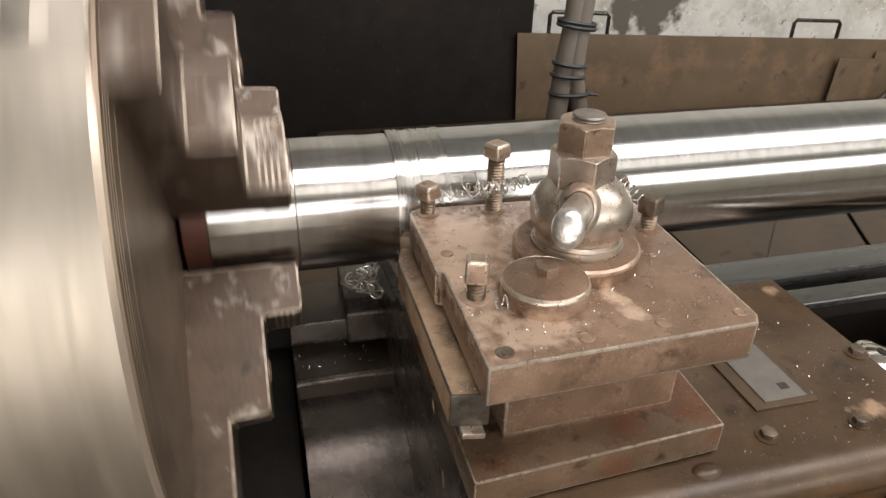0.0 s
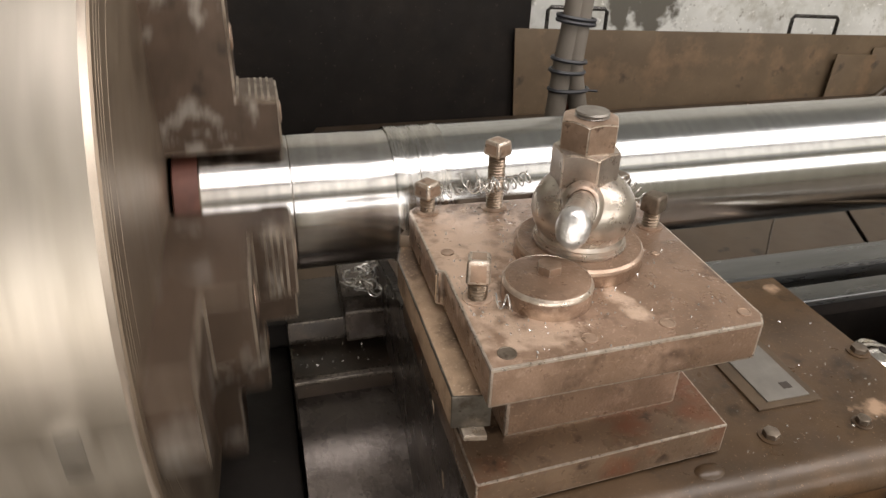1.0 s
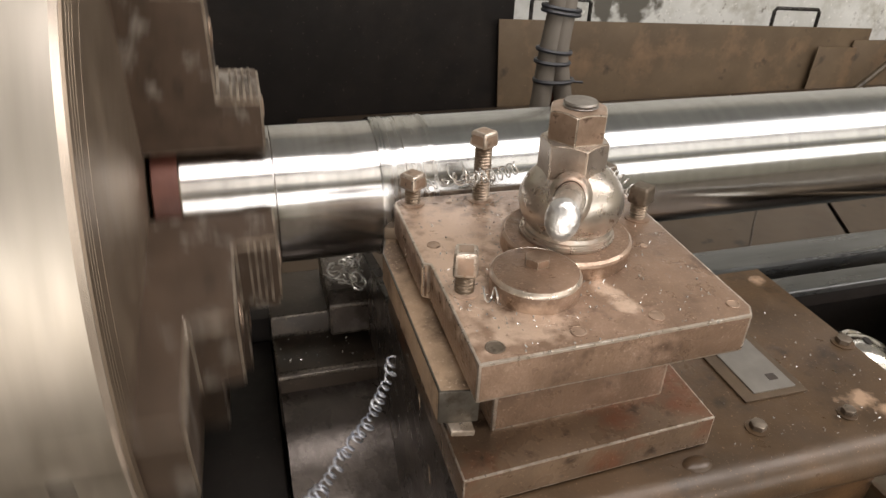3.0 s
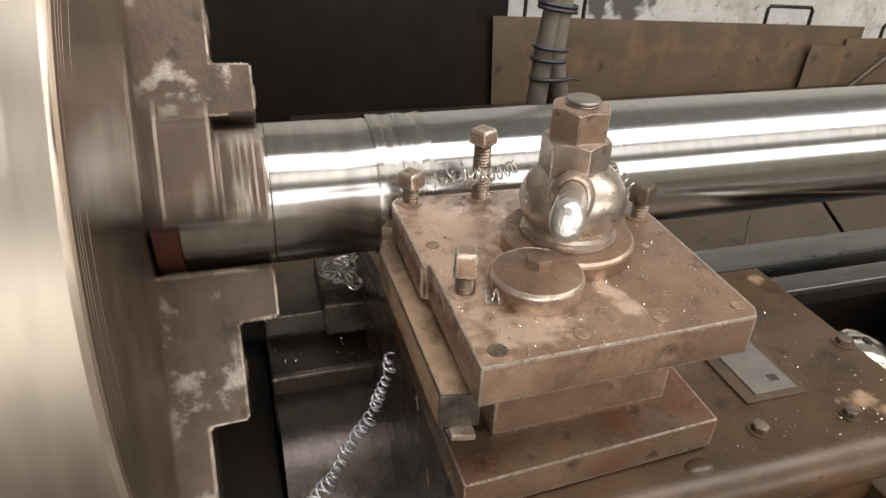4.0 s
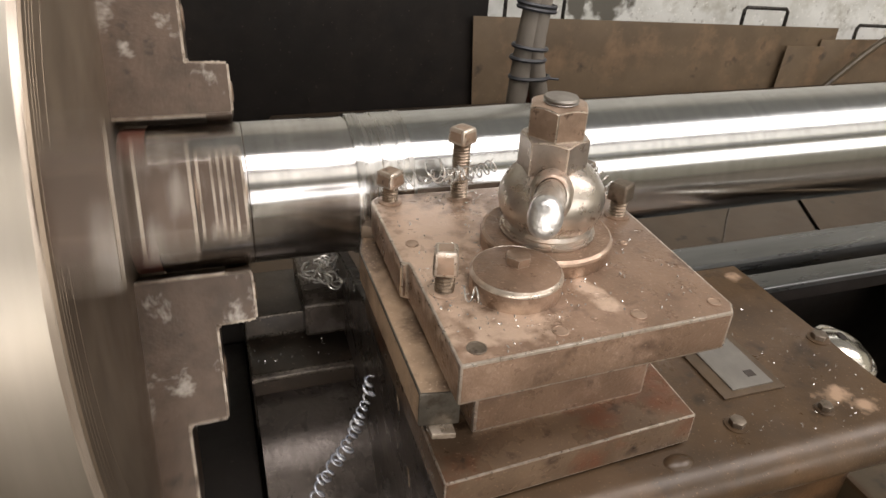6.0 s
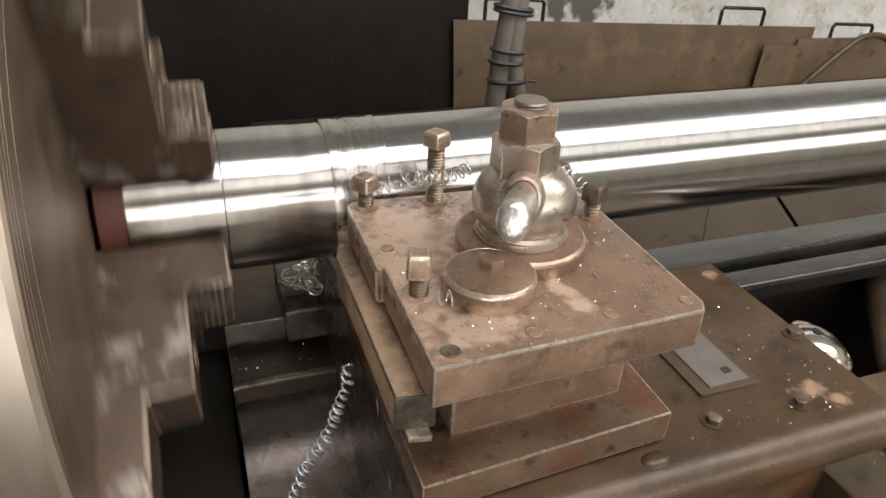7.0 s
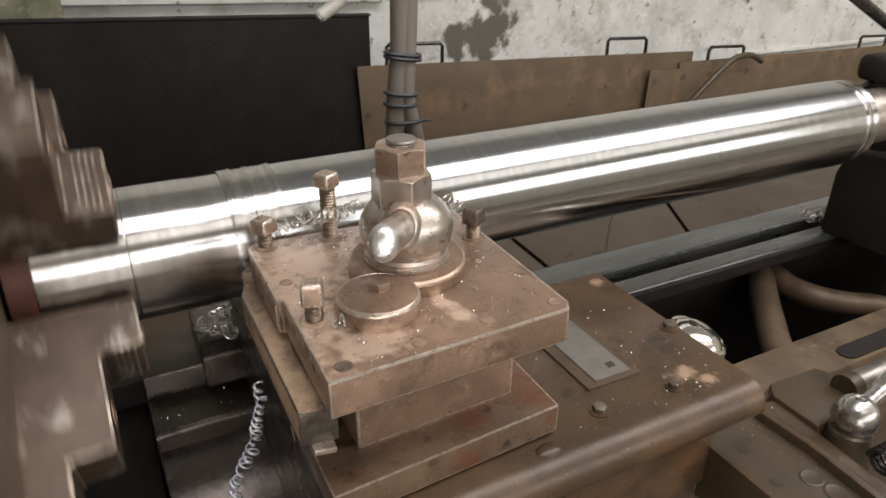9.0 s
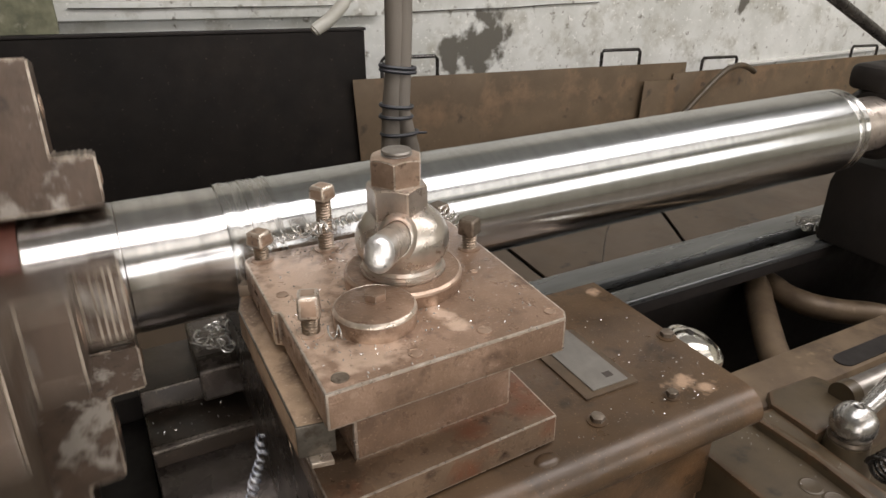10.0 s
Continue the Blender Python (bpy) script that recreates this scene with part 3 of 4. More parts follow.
# added black block gives the gap below the chuck its shade
part("gap_filler", box(-0.9, 0.082, 0.66, 1.20, 0.30, 0.752, 0.01), BLACK, bed, "black filler block for the bed's dark gap below the chuck")

# ---------- chuck, turning about the work's axis ----------
AX_Y, AX_Z = 0.925, 1.19
FACE_X = -0.035
R_CHUCK = 0.405


def on_chuck(x, r, side, k):
    """A point on the chuck: x along the axis, r out along jaw k, side across it."""
    c, s = ((1, 0), (0, 1), (-1, 0), (0, -1))[k]
    return Vector((x, AX_Y - r * c - side * s, AX_Z - r * s + side * c))


def chuck_outline(radius, notch=0.048, depth=0.035):
    pts = []
    half = math.asin(notch / radius)
    for k in range(4):
        base = k * math.pi / 2
        c, s = math.cos(base), math.sin(base)
        for rr, ss in ((radius * math.cos(half), -notch), (radius - depth, -notch), (radius - depth, notch), (radius * math.cos(half), notch)):
            pts.append((-rr * c - ss * s, -rr * s + ss * c))
        n = 18
        for j in range(1, n):
            a = base + half + (math.pi / 2 - 2 * half) * j / n
            pts.append((-radius * math.cos(a), -radius * math.sin(a)))
    return pts


chuck = thing("lathe_chuck", (0.0, AX_Y, AX_Z), "large turning four-jaw lathe chuck of brushed steel", "lathe chuck")
bm = bmesh.new()
loops = []
for x, rad in ((-0.20, R_CHUCK - 0.004), (-0.196, R_CHUCK), (FACE_X - 0.005, R_CHUCK), (FACE_X, R_CHUCK - 0.004)):
    loops.append([bm.verts.new((x, AX_Y + u, AX_Z + v)) for u, v in chuck_outline(rad)])
# paler metal on the rim's chamfer paints in the light that it catches
for n_, (p, q) in enumerate(zip(loops, loops[1:])):
    for i in range(len(p)):
        bm.faces.new((p[i], p[(i + 1) % len(p)], q[(i + 1) % len(p)], q[i])).material_index = 1 if n_ == 2 else 0
bm.faces.new(loops[0][::-1])
bm.faces.new(loops[-1])
bmesh.ops.recalc_face_normals(bm, faces=bm.faces[:])
part("chuck_body", bm, CHUCK, chuck)
part("face_plate", spun([(0.094, FACE_X - 0.001), (0.094, FACE_X + 0.002), (0.3985, FACE_X + 0.002), (0.4005, FACE_X - 0.001)], Matrix.Translation((0, AX_Y, AX_Z)) @ ALONG_X, 128), CHUCK_FACE, chuck, "oily turned face")
for r0 in (0.352, 0.372, 0.380, 0.388):
    part("face_ring", spun([(r0, FACE_X + 0.001), (r0 + 0.0004, FACE_X + 0.0022), (r0 + 0.0013, FACE_X + 0.0022), (r0 + 0.0017, FACE_X + 0.001)], Matrix.Translation((0, AX_Y, AX_Z)) @ ALONG_X, 128), CHUCK_FACE, chuck, "fine turned ring")
part("spindle_flange", spun([(0.0, -0.34), (0.16, -0.34), (0.17, -0.33), (0.17, -0.2), (0.0, -0.2)], Matrix.Translation((0, AX_Y, AX_Z)) @ ALONG_X), CHUCK_FACE, chuck)
def turn_local(m):
    """Brings a piece drawn upright at the origin to the pose m, in the chuck's own space."""
    centre = Matrix.Translation((0.0, AX_Y, AX_Z))
    return centre.inverted() @ m @ centre


JAW_OUT = [(FACE_X - 0.025, 0.0922), (0.096, 0.0922), (0.100, 0.096), (0.100, 0.154), (0.0535, 0.156), (0.0535, 0.270), (0.0085, 0.272), (0.0085, 0.388), (FACE_X - 0.025, 0.388)]
JAW_HALF = 0.043
for k in range(4):
    bm = bmesh.new()
    sides = []
    for s in (-JAW_HALF, JAW_HALF):
        sides.append([bm.verts.new(on_chuck(x, r, s, k)) for x, r in JAW_OUT])
    n = len(JAW_OUT)
    for i in range(n):
        bm.faces.new((sides[0][i], sides[0][(i + 1) % n], sides[1][(i + 1) % n], sides[1][i]))
    bm.faces.new(sides[0][::-1])
    bm.faces.new(sides[1])
    bmesh.ops.recalc_face_normals(bm, faces=bm.faces[:])
    bmesh.ops.bevel(bm, geom=bm.edges[:], offset=0.003, segments=2, affect="EDGES", clamp_overlap=True, material=1)
    jaw = part("jaw", bm, JAW, chuck, "stepped chuck jaw with bright worn patches")
    teeth = []
    for j in range(7):
        s = -0.039 + 0.013 * j
        b2 = bmesh.new()
        vs = []
        for x in (0.068, 0.097):
            vs.append([b2.verts.new(on_chuck(x, r, s + ds, k)) for ds, r in ((-0.006, 0.0935), (0.0, 0.0905), (0.006, 0.0935))])
        for j2 in range(3):
            b2.faces.new((vs[0][j2], vs[0][(j2 + 1) % 3], vs[1][(j2 + 1) % 3], vs[1][j2]))
        b2.faces.new(vs[0])
        b2.faces.new(vs[1][::-1])
        bmesh.ops.recalc_face_normals(b2, faces=b2.faces[:])
        teeth.append(b2)
    part("grip_teeth", merged(*teeth), JAW, jaw)
    for gx in (0.0665, 0.0735, 0.0805, 0.0875):
        b2 = bmesh.new()
        ends = []
        for side in (-JAW_HALF + 0.004, JAW_HALF - 0.004):
            ends.append([b2.verts.new(on_chuck(gx + dx, r, side, k)) for dx, r in ((0.0, 0.153), (0.0005, 0.1560), (0.003, 0.1560), (0.0035, 0.153))])
        for j in range(4):
            b2.faces.new((ends[0][j], ends[0][(j + 1) % 4], ends[1][(j + 1) % 4], ends[1][j]))
        b2.faces.new(ends[0])
        b2.faces.new(ends[1][::-1])
        bmesh.ops.recalc_face_normals(b2, faces=b2.faces[:])
        part("turned_ridge", b2, JAW_EDGE, jaw, "bright ridge on the jaw's tip")
    for rr, rad in ((0.125, 0.013), (0.215, 0.015)):
        bolt_x = 0.100 if rr < 0.154 else 0.0535
        c = on_chuck(bolt_x, rr, 0, k)
        part("jaw_bolt", spun([(0.0, -0.004), (rad, -0.004), (rad, 0.001), (rad * 0.8, 0.0025), (rad * 0.5, 0.0025), (rad * 0.5, -0.002), (0.0, -0.002)], Matrix.Translation(c) @ ALONG_X, 20), DUSTY_NUT, jaw)
    turn = Matrix.Translation((-0.085, AX_Y, AX_Z)) @ pose(0, 0, 0, 90 * (k + 1), 0, 0)
    prof = [(0.0, 0.36)]
    for j in range(9):
        prof += [(0.026, 0.362 + 0.0045 * j), (0.022, 0.36425 + 0.0045 * j)]
    screw = part("jaw_screw", spun(prof + [(0.018, 0.402), (0.0, 0.402)], turn, 24), CHUCK, chuck, "threaded jaw screw in the rim")
    # black block in place of a hole: the socket's inner shade
    part("square_socket", box(-0.009, 0.009, -0.009, 0.009, 0.4015, 0.4035), BLACK, screw).data.transform(turn_local(turn))

# ---------- headstock behind the chuck ----------
head = thing("headstock", (-0.6, 0.925, 0.0), "dark olive lathe headstock housing behind the chuck", "headstock")
part("housing", prism([(0.55, 0.5), (0.50, 0.9), (0.50, 1.45), (0.58, 1.56), (1.30, 1.56), (1.36, 1.45), (1.36, 0.5)], -1.1, -0.345, "x", 0.012), OLIVE, head)
part("foot", box(-1.1, -0.30, 0.52, 1.30, 0.0, 0.55, 0.01), OLIVE, head)

# ---------- work piece ----------
SHAFT = Matrix.Translation((0, AX_Y, AX_Z)) @ ALONG_X
work = thing("steel_roll", (0.7, AX_Y, AX_Z), "long turning steel roll, bright with fresh cut rings", "steel roll")
part("red_end", spun([(0.0, -0.03), (0.084, -0.03), (0.0865, -0.028), (0.0865, 0.002), (0.0, 0.002)], SHAFT, 64), RED, work, "red-brown oxidised end")
part("turned_section", spun([(0.0, 0.0), (0.0872, 0.0), (0.0885, 0.002), (0.0885, 0.104), (0.0878, 0.105), (0.0885, 0.106), (0.0885, 0.19), (0.0876, 0.192), (0.0876, 0.232), (0.0, 0.232)], SHAFT, 96), TURNED, work, "mirror-bright freshly turned section")
part("scored_band", spun([(0.0, 0.230), (0.0905, 0.231), (0.0912, 0.234), (0.0912, 0.248), (0.0904, 0.250), (0.0904, 0.262), (0.0911, 0.263), (0.0911, 0.281), (0.0906, 0.283), (0.0906, 0.293), (0.0916, 0.296), (0.0916, 0.301), (0.0, 0.301)], SHAFT, 96), ROUGH_BAND, work, "scored band at the cut's edge")
part("barrel", spun([(0.0, 0.3), (0.0903, 0.3), (0.0903, 0.70), (0.09, 0.9), (0.0903, 1.1), (0.0903, 1.484), (0.0895, 1.487), (0.0, 1.487)], SHAFT, 128), ROLL, work, "smooth ground barrel")
part("end_collar", spun([(0.0, 1.486), (0.0882, 1.486), (0.0882, 1.492), (0.0897, 1.494), (0.0897, 1.506), (0.0885, 1.508), (0.0885, 1.513), (0.0893, 1.515), (0.0893, 1.524), (0.0865, 1.528), (0.0, 1.528)], SHAFT, 96), ROUGH_BAND, work, "grooved collar at the roll's end")
part("journal", spun([(0.0, 1.527), (0.060, 1.527), (0.060, 1.66), (0.0, 1.66)], SHAFT, 48), NUT_GREY, work, "narrow dull end journal")

# ---------- tool post ----------
Z_TOP = 1.22
post = thing("tool_post", (0.385, 0.66, 1.07), "dusty brown square tool post with clamping plate and bolts", "tool post")
plate = [(0.241, 0.508), (0.512, 0.517), (0.520, 0.530), (0.524, 0.70), (0.524, 0.812), (0.248, 0.822), (0.238, 0.812), (0.236, 0.672), (0.243, 0.668)]
part("clamp_plate", prism(plate, 1.178, Z_TOP, "z", 0.0027, 2), DUSTY, post, "thick dusty clamping plate with worn edges")
part("core_block", prism([(0.287, 0.575), (0.49, 0.583), (0.50, 0.80), (0.287, 0.80)], 1.068, 1.179, "z", 0.004), DUSTY, post)


def zigzag(r, z0, z1, pitch):
    prof, z, out = [(0.0, z0)], z0, True
    while z < z1:
        prof.append((r if out else r * 0.84, z))
        out, z = not out, z + pitch / 2
    return prof + [(r * 0.8, z1), (0.0, z1)]


def square_bolt(x, y, z_head, turn, head=0.0125, r=0.0085, parent=None, tall=0.019, metal=None):
    """A set screw with a square head, standing out of the plate."""
    screw = part("set_screw", spun(zigzag(r, Z_TOP - 0.02, z_head, 0.0036), Matrix.Translation((x, y, 0)), 20), THREAD, parent, "threaded square-head set screw")
    m = Matrix.Translation((x, y, z_head)) @ pose(0, 0, 0, 0, 0, turn)
    bm = box(-head, head, -head, head, 0, tall, 0.0042, 3)
    for v in bm.verts:
        v.co.x *= 1 - 0.10 * (v.co.z / tall) ** 2
        v.co.y *= 1 - 0.10 * (v.co.z / tall) ** 2
    bmesh.ops.transform(bm, matrix=m, verts=bm.verts[:])
    part("square_head", bm, metal or DUSTY_NUT, screw)
    part("thread_seat", spun([(0.0, Z_TOP - 0.01), (r * 1.5, Z_TOP - 0.01), (r * 1.5, Z_TOP + 0.0012), (r * 1.25, Z_TOP + 0.002), (0.0, Z_TOP + 0.002)], Matrix.Translation((x, y, 0)), 20), DUSTY, screw)


square_bolt(0.259, 0.806, 1.240, 35, r=0.0095, parent=post)
square_bolt(0.341, 0.800, 1.288, 30, r=0.0105, parent=post)
square_bolt(0.262, 0.614, 1.241, -19, 0.0118, 0.0098, parent=post, tall=0.026)
square_bolt(0.505, 0.716, 1.240, 32, 0.0118, 0.0098, parent=post, tall=0.022, metal=STUD_DARK)
square_bolt(0.503, 0.800, 1.236, 20, parent=post, tall=0.016, metal=STUD_DARK)

part("side_scratch", tube([(0.2352, 0.668, 1.2165), (0.2350, 0.667, 1.200), (0.2351, 0.6685, 1.186)], 0.0011, 5), BAR, post, "pale scratch on the plate's flank")

# washer, ball hub with its handle stub, nuts, stud
HUB = Vector((0.392, 0.672, 0))
part("washer", spun([(0.0, Z_TOP), (0.067, Z_TOP), (0.068, Z_TOP + 0.002), (0.068, Z_TOP + 0.016), (0.065, Z_TOP + 0.019), (0.0, Z_TOP + 0.019)], Matrix.Translation(HUB), 64), DUSTY, post, "round dusty washer plate")
part("washer_rim", spun([(0.0640, Z_TOP + 0.0187), (0.0652, Z_TOP + 0.0196), (0.0680, Z_TOP + 0.0172), (0.0687, Z_TOP + 0.0145), (0.0675, Z_TOP + 0.0142)], Matrix.Translation(HUB), 64), DUSTY_NUT, post, "worn washer rim")
ball_prof = [(0.0, 1.239), (0.0485, 1.239), (0.0492, 1.2402), (0.0492, 1.2422), (0.0470, 1.2428), (0.0470, 1.2442), (0.0478, 1.2448), (0.0474, 1.2468), (0.0455, 1.2474)]
for j in range(1, 16):
    a = -0.72 + j * 0.118
    ball_prof.append((0.0535 * math.cos(a), 1.277 + 0.0445 * math.sin(a)))
ball_prof += [(0.019, 1.3205), (0.0, 1.3205)]
hub = part("ball_hub", spun(ball_prof, Matrix.Translation(HUB), 64), BALL, post, "polished ball hub with brown stains", sharp=50)
STUB = Matrix.Translation((0.392, 0.672, 1.280)) @ Vector((-0.099, -0.1715, 0.0695)).to_track_quat("Z", "Y").to_matrix().to_4x4() @ Matrix.Diagonal((0.76, 0.97, 1, 1))
part("socket_collar", spun([(0.0, 0.030), (0.0290, 0.0435), (0.0268, 0.0485), (0.0243, 0.0525), (0.0220, 0.0550), (0.0202, 0.0553), (0.0190, 0.052), (0.0, 0.050)], STUB, 40), BALL, hub, "flared collar round the handle stub", sharp=60)
part("handle_stub", spun([(0.0, 0.03), (0.0195, 0.03), (0.0186, 0.10), (0.0180, 0.185), (0.0176, 0.190), (0.0, 0.190)], STUB, 40), BALL, hub, "worn handle stub", sharp=40)
part("stub_end", spun([(0.0, 0.189), (0.0176, 0.189), (0.0174, 0.1935), (0.0163, 0.1975), (0.0140, 0.2005), (0.0105, 0.2022), (0.006, 0.203), (0.0, 0.2032)], STUB, 40), STUB_END, hub, "burnished stub end with its white reflection in the colour", sharp=60)
part("lower_nut", hexagon(0.0345, 0.038, Matrix.Translation(HUB + Vector((-0.005, 0, 1.3065))) @ pose(0, 0, 0, 0, 0, 26)), NUT_GREY, post, "worn grey hexagon nut")
part("upper_nut", hexagon(0.0305, 0.031, Matrix.Translation(HUB + Vector((-0.005, 0, 1.344))) @ pose(0, 0, 0, 0, 0, 3)), DUSTY_NUT, post, "brown dusty hexagon lock nut")
part("stud", spun(zigzag(0.0170, 1.32, 1.379, 0.0035)[:-2] + [(0.0168, 1.379), (0.0158, 1.381), (0.0, 1.3812)], Matrix.Translation(HUB + Vector((-0.004, 0, 0))), 32), STUD, post, "bright threaded stud end")

# index cap with hexagon screw
cap = part("index_cap", spun([(0.0, Z_TOP - 0.002), (0.0430, Z_TOP - 0.002), (0.0440, Z_TOP), (0.0440, Z_TOP + 0.017), (0.0420, Z_TOP + 0.021), (0.0385, Z_TOP + 0.0225), (0.0, Z_TOP + 0.0225)], Matrix.Translation((0.329, 0.604, 0)), 56), DUSTY, post, "round dusty cap with worn rim")
part("cap_rim", spun([(0.0410, Z_TOP + 0.0212), (0.0416, Z_TOP + 0.0217), (0.0430, Z_TOP + 0.0204), (0.0443, Z_TOP + 0.0180), (0.0444, Z_TOP + 0.0168), (0.0438, Z_TOP + 0.0166)], Matrix.Translation((0.329, 0.604, 0)), 56), WORN_OR_LIT_EDGE, cap, "bright worn rim")
part("cap_screw", hexagon(0.0125, 0.009, Matrix.Translation((0.333, 0.612, Z_TOP + 0.0225)) @ pose(0, 0, 0, 0, 0, 10)), DUSTY_NUT, cap)
for px_, py_, rr, mt in ((0.262, 0.527, 0.0088, STUD_DARK), (0.257, 0.705, 0.0072, DUSTY_NUT), (0.422, 0.536, 0.0075, DUSTY_NUT), (0.341, 0.531, 0.0075, DUSTY_NUT), (0.504, 0.536, 0.0065, DUSTY_NUT), (0.478, 0.655, 0.004, DUSTY_NUT)):
    part("plug", spun([(0.0, Z_TOP - 0.004), (rr, Z_TOP - 0.004), (rr, Z_TOP + 0.0008), (rr * 0.88, Z_TOP + 0.0011), (rr * 0.84, Z_TOP + 0.0006), (0.0, Z_TOP + 0.0006)], Matrix.Translation((px_, py_, 0)), 20), mt, post)

# cutting tool
tool = thing("cutting_tool", (0.235, 0.7, 1.12), "dusty square tool bar clamped beside the tool post", "cutting tool")
def end_bare(bm):
    """The end that faces the operator is bare steel."""
    bm.normal_update()
    for f in bm.faces:
        if f.normal.y < -0.9:
            f.material_index = 1
    return bm


part("tool_bar", end_bare(prism([(0.219, 0.542), (0.256, 0.536), (0.256, 0.80), (0.246, 0.832), (0.230, 0.828), (0.219, 0.79)], 1.128, 1.166, "z", 0.002)), BAR, tool)
part("tool_tip", prism([(0.228, 0.822), (0.250, 0.815), (0.246, 0.8395), (0.240, 0.840)], 1.158, 1.182, "z", 0.001), CHUCK_FACE, tool, "dark ground cutting tip")
part("shim", prism([(0.228, 0.530), (0.250, 0.526), (0.262, 0.80), (0.226, 0.79)], 1.121, 1.128, "z", 0.002), WORN_OR_LIT_EDGE, tool, "thin steel packing strip")
part("support", box(0.25, 0.287, 0.60, 0.80, 1.10, 1.178, 0.002), DARK_CAST, tool)

# compound slide
slide = thing("compound_slide", (0.39, 0.7, 1.02), "brown oily compound slide under the tool post", "machine slide")
part("slide_top", prism([(0.2405, 0.521), (0.528, 0.538), (0.532, 0.86), (0.2405, 0.86)], 1.030, 1.069, "z", 0.002, 2), SLIDE, slide)
part("slide_side", prism([(0.53, 0.60), (1.11, 0.60), (1.11, 0.985), (0.88, 1.03), (0.85, 1.095), (0.60, 1.095), (0.575, 1.034), (0.53, 1.028)], 0.2435, 0.262, "x", 0.003), SHINY_CAST, slide, "dark oily slide flank")

for y0, z0, y1, z1, w in ((0.70, 1.02, 0.692, 1.004, 0.0016), (0.645, 0.955, 0.638, 0.934, 0.0022)):
    part("scuff", prism([(y0, z0), (y0 + w * 2, z0), (y1 + w, z1), (y1, z1)], 0.2428, 0.2437, "x"), OIL_EDGE, slide, "bright scuff on the flank")

# carriage
carr = thing("carriage", (0.55, 0.65, 0.8), "oily brown lathe carriage with rounded front edge", "carriage")
prof = [(0.86, 0.80), (0.86, 1.010), (0.845, 1.026), (0.513, 1.026)]
for j in range(1, 9):
    a = math.pi / 2 * j / 8
    prof.append((0.513 - 0.034 * math.sin(a), 0.992 + 0.034 * math.cos(a)))
prof += [(0.482, 0.984), (0.492, 0.976), (0.535, 0.966), (0.548, 0.955), (0.548, 0.80)]
part("saddle_body", prism(prof, 0.246, 0.834, "x"), OILY, carr)
part("apron", box(0.20, 0.834, 0.552, 0.63, 0.35, 0.90, 0.01, 3), OILY, carr)
for sx, sy, sr in ((0.601, 0.547, 0.0095), (0.822, 0.655, 0.0105), (0.722, 0.541, 0.008)):
    scr = part("cover_screw", spun([(0.0, 1.024), (sr * 1.45, 1.024), (sr * 1.45, 1.0275), (sr * 1.2, 1.028), (0.0, 1.028)], Matrix.Translation((sx, sy, 0)), 20), OILY, carr)
    part("screw_head", hexagon(sr, 0.007, Matrix.Translation((sx, sy, 1.028)) @ pose(0, 0, 0, 0, 0, 20)), STUD_DARK, scr)
part("cast_boss", spun([(0.0, 1.004), (0.027, 1.004), (0.022, 1.0215), (0.016, 1.0275), (0.009, 1.030), (0.0, 1.0305)], Matrix.Translation((0.503, 0.518, 0)) @ Matrix.Diagonal((1.0, 0.62, 1, 1)), 28), OILY, carr, sharp=70)
label_plate = thing("label_plate", (0.655, 0.64, 1.026), "grey metal label plate in a dirty frame", "label plate")
part("border", box(0.614, 0.703, 0.585, 0.735, 1.0262, 1.0292, 0.001), PLATE_DIM, label_plate)
part("plate", box(0.632, 0.692, 0.594, 0.735, 1.0292, 1.0312, 0.0006), PLATE_GREY, label_plate)
part("stamp", box(0.667, 0.679, 0.609, 0.620, 1.0312, 1.0318), INK, label_plate, "small dark printed square")
dial = thing("chrome_dial", (0.86, 0.70, 0.93), "polished round dial with a dark socket at the carriage", "dial")
DIAL = Matrix.Translation((0.913, 0.680, 0.955)) @ pose(0, 0, 0, 12, 16, 0)
part("dome", spun([(0.0, -0.06), (0.050, -0.06), (0.052, 0.0), (0.052, 0.010), (0.049, 0.017), (0.044, 0.019), (0.042, 0.0175), (0.036, 0.024), (0.024, 0.030), (0.012, 0.032), (0.0, 0.0325)], DIAL, 56), CHROME, dial, sharp=45)
# black disc on the dome paints the hole's dark inside
part("socket", spun([(0.0, 0.0), (0.008, 0.0), (0.008, 0.003), (0.0, 0.003)], DIAL @ Matrix.Translation((-0.012, 0.012, 0.029)), 16), BLACK, dial)
part("stem", spun([(0.0, -0.35), (0.02, -0.35), (0.02, -0.05), (0.0, -0.05)], DIAL, 20), DARK_CAST, dial)

# saddle wing at the chuck side: stepped casting with a rounded cover
wing = thing("saddle_wing", (0.16, 0.95, 0.6), "dark oily stepped casting with rounded cover", "casting")
part("upper_step", prism([(1.20, 0.55), (1.20, 0.90), (1.063, 0.90), (1.055, 0.865), (1.055, 0.55)], 0.083, 0.26, "x", 0.004), DARK_CAST, wing)
part("lower_step", prism([(1.06, 0.55), (1.06, 0.862), (0.968, 0.858), (0.962, 0.850), (0.962, 0.55)], 0.084, 0.26, "x", 0.004), DARK_CAST, wing)
part("raised_block", prism([(1.17, 0.85), (1.17, 0.95), (1.055, 0.942), (1.036, 0.926), (1.03, 0.87)], 0.178, 0.26, "x", 0.005), SHINY_CAST, wing)
cov = [(0.962, 0.45), (0.962, 0.822)] + [(0.93 - 0.20 * math.sin(radians(j * 9)), 0.822 - 0.26 * (1 - math.cos(radians(j * 9)))) for j in range(0, 11)] + [(0.73, 0.45)]
part("round_cover", prism(cov, 0.088, 0.255, "x"), SHINY_CAST, wing, "rubbed rounded casting")
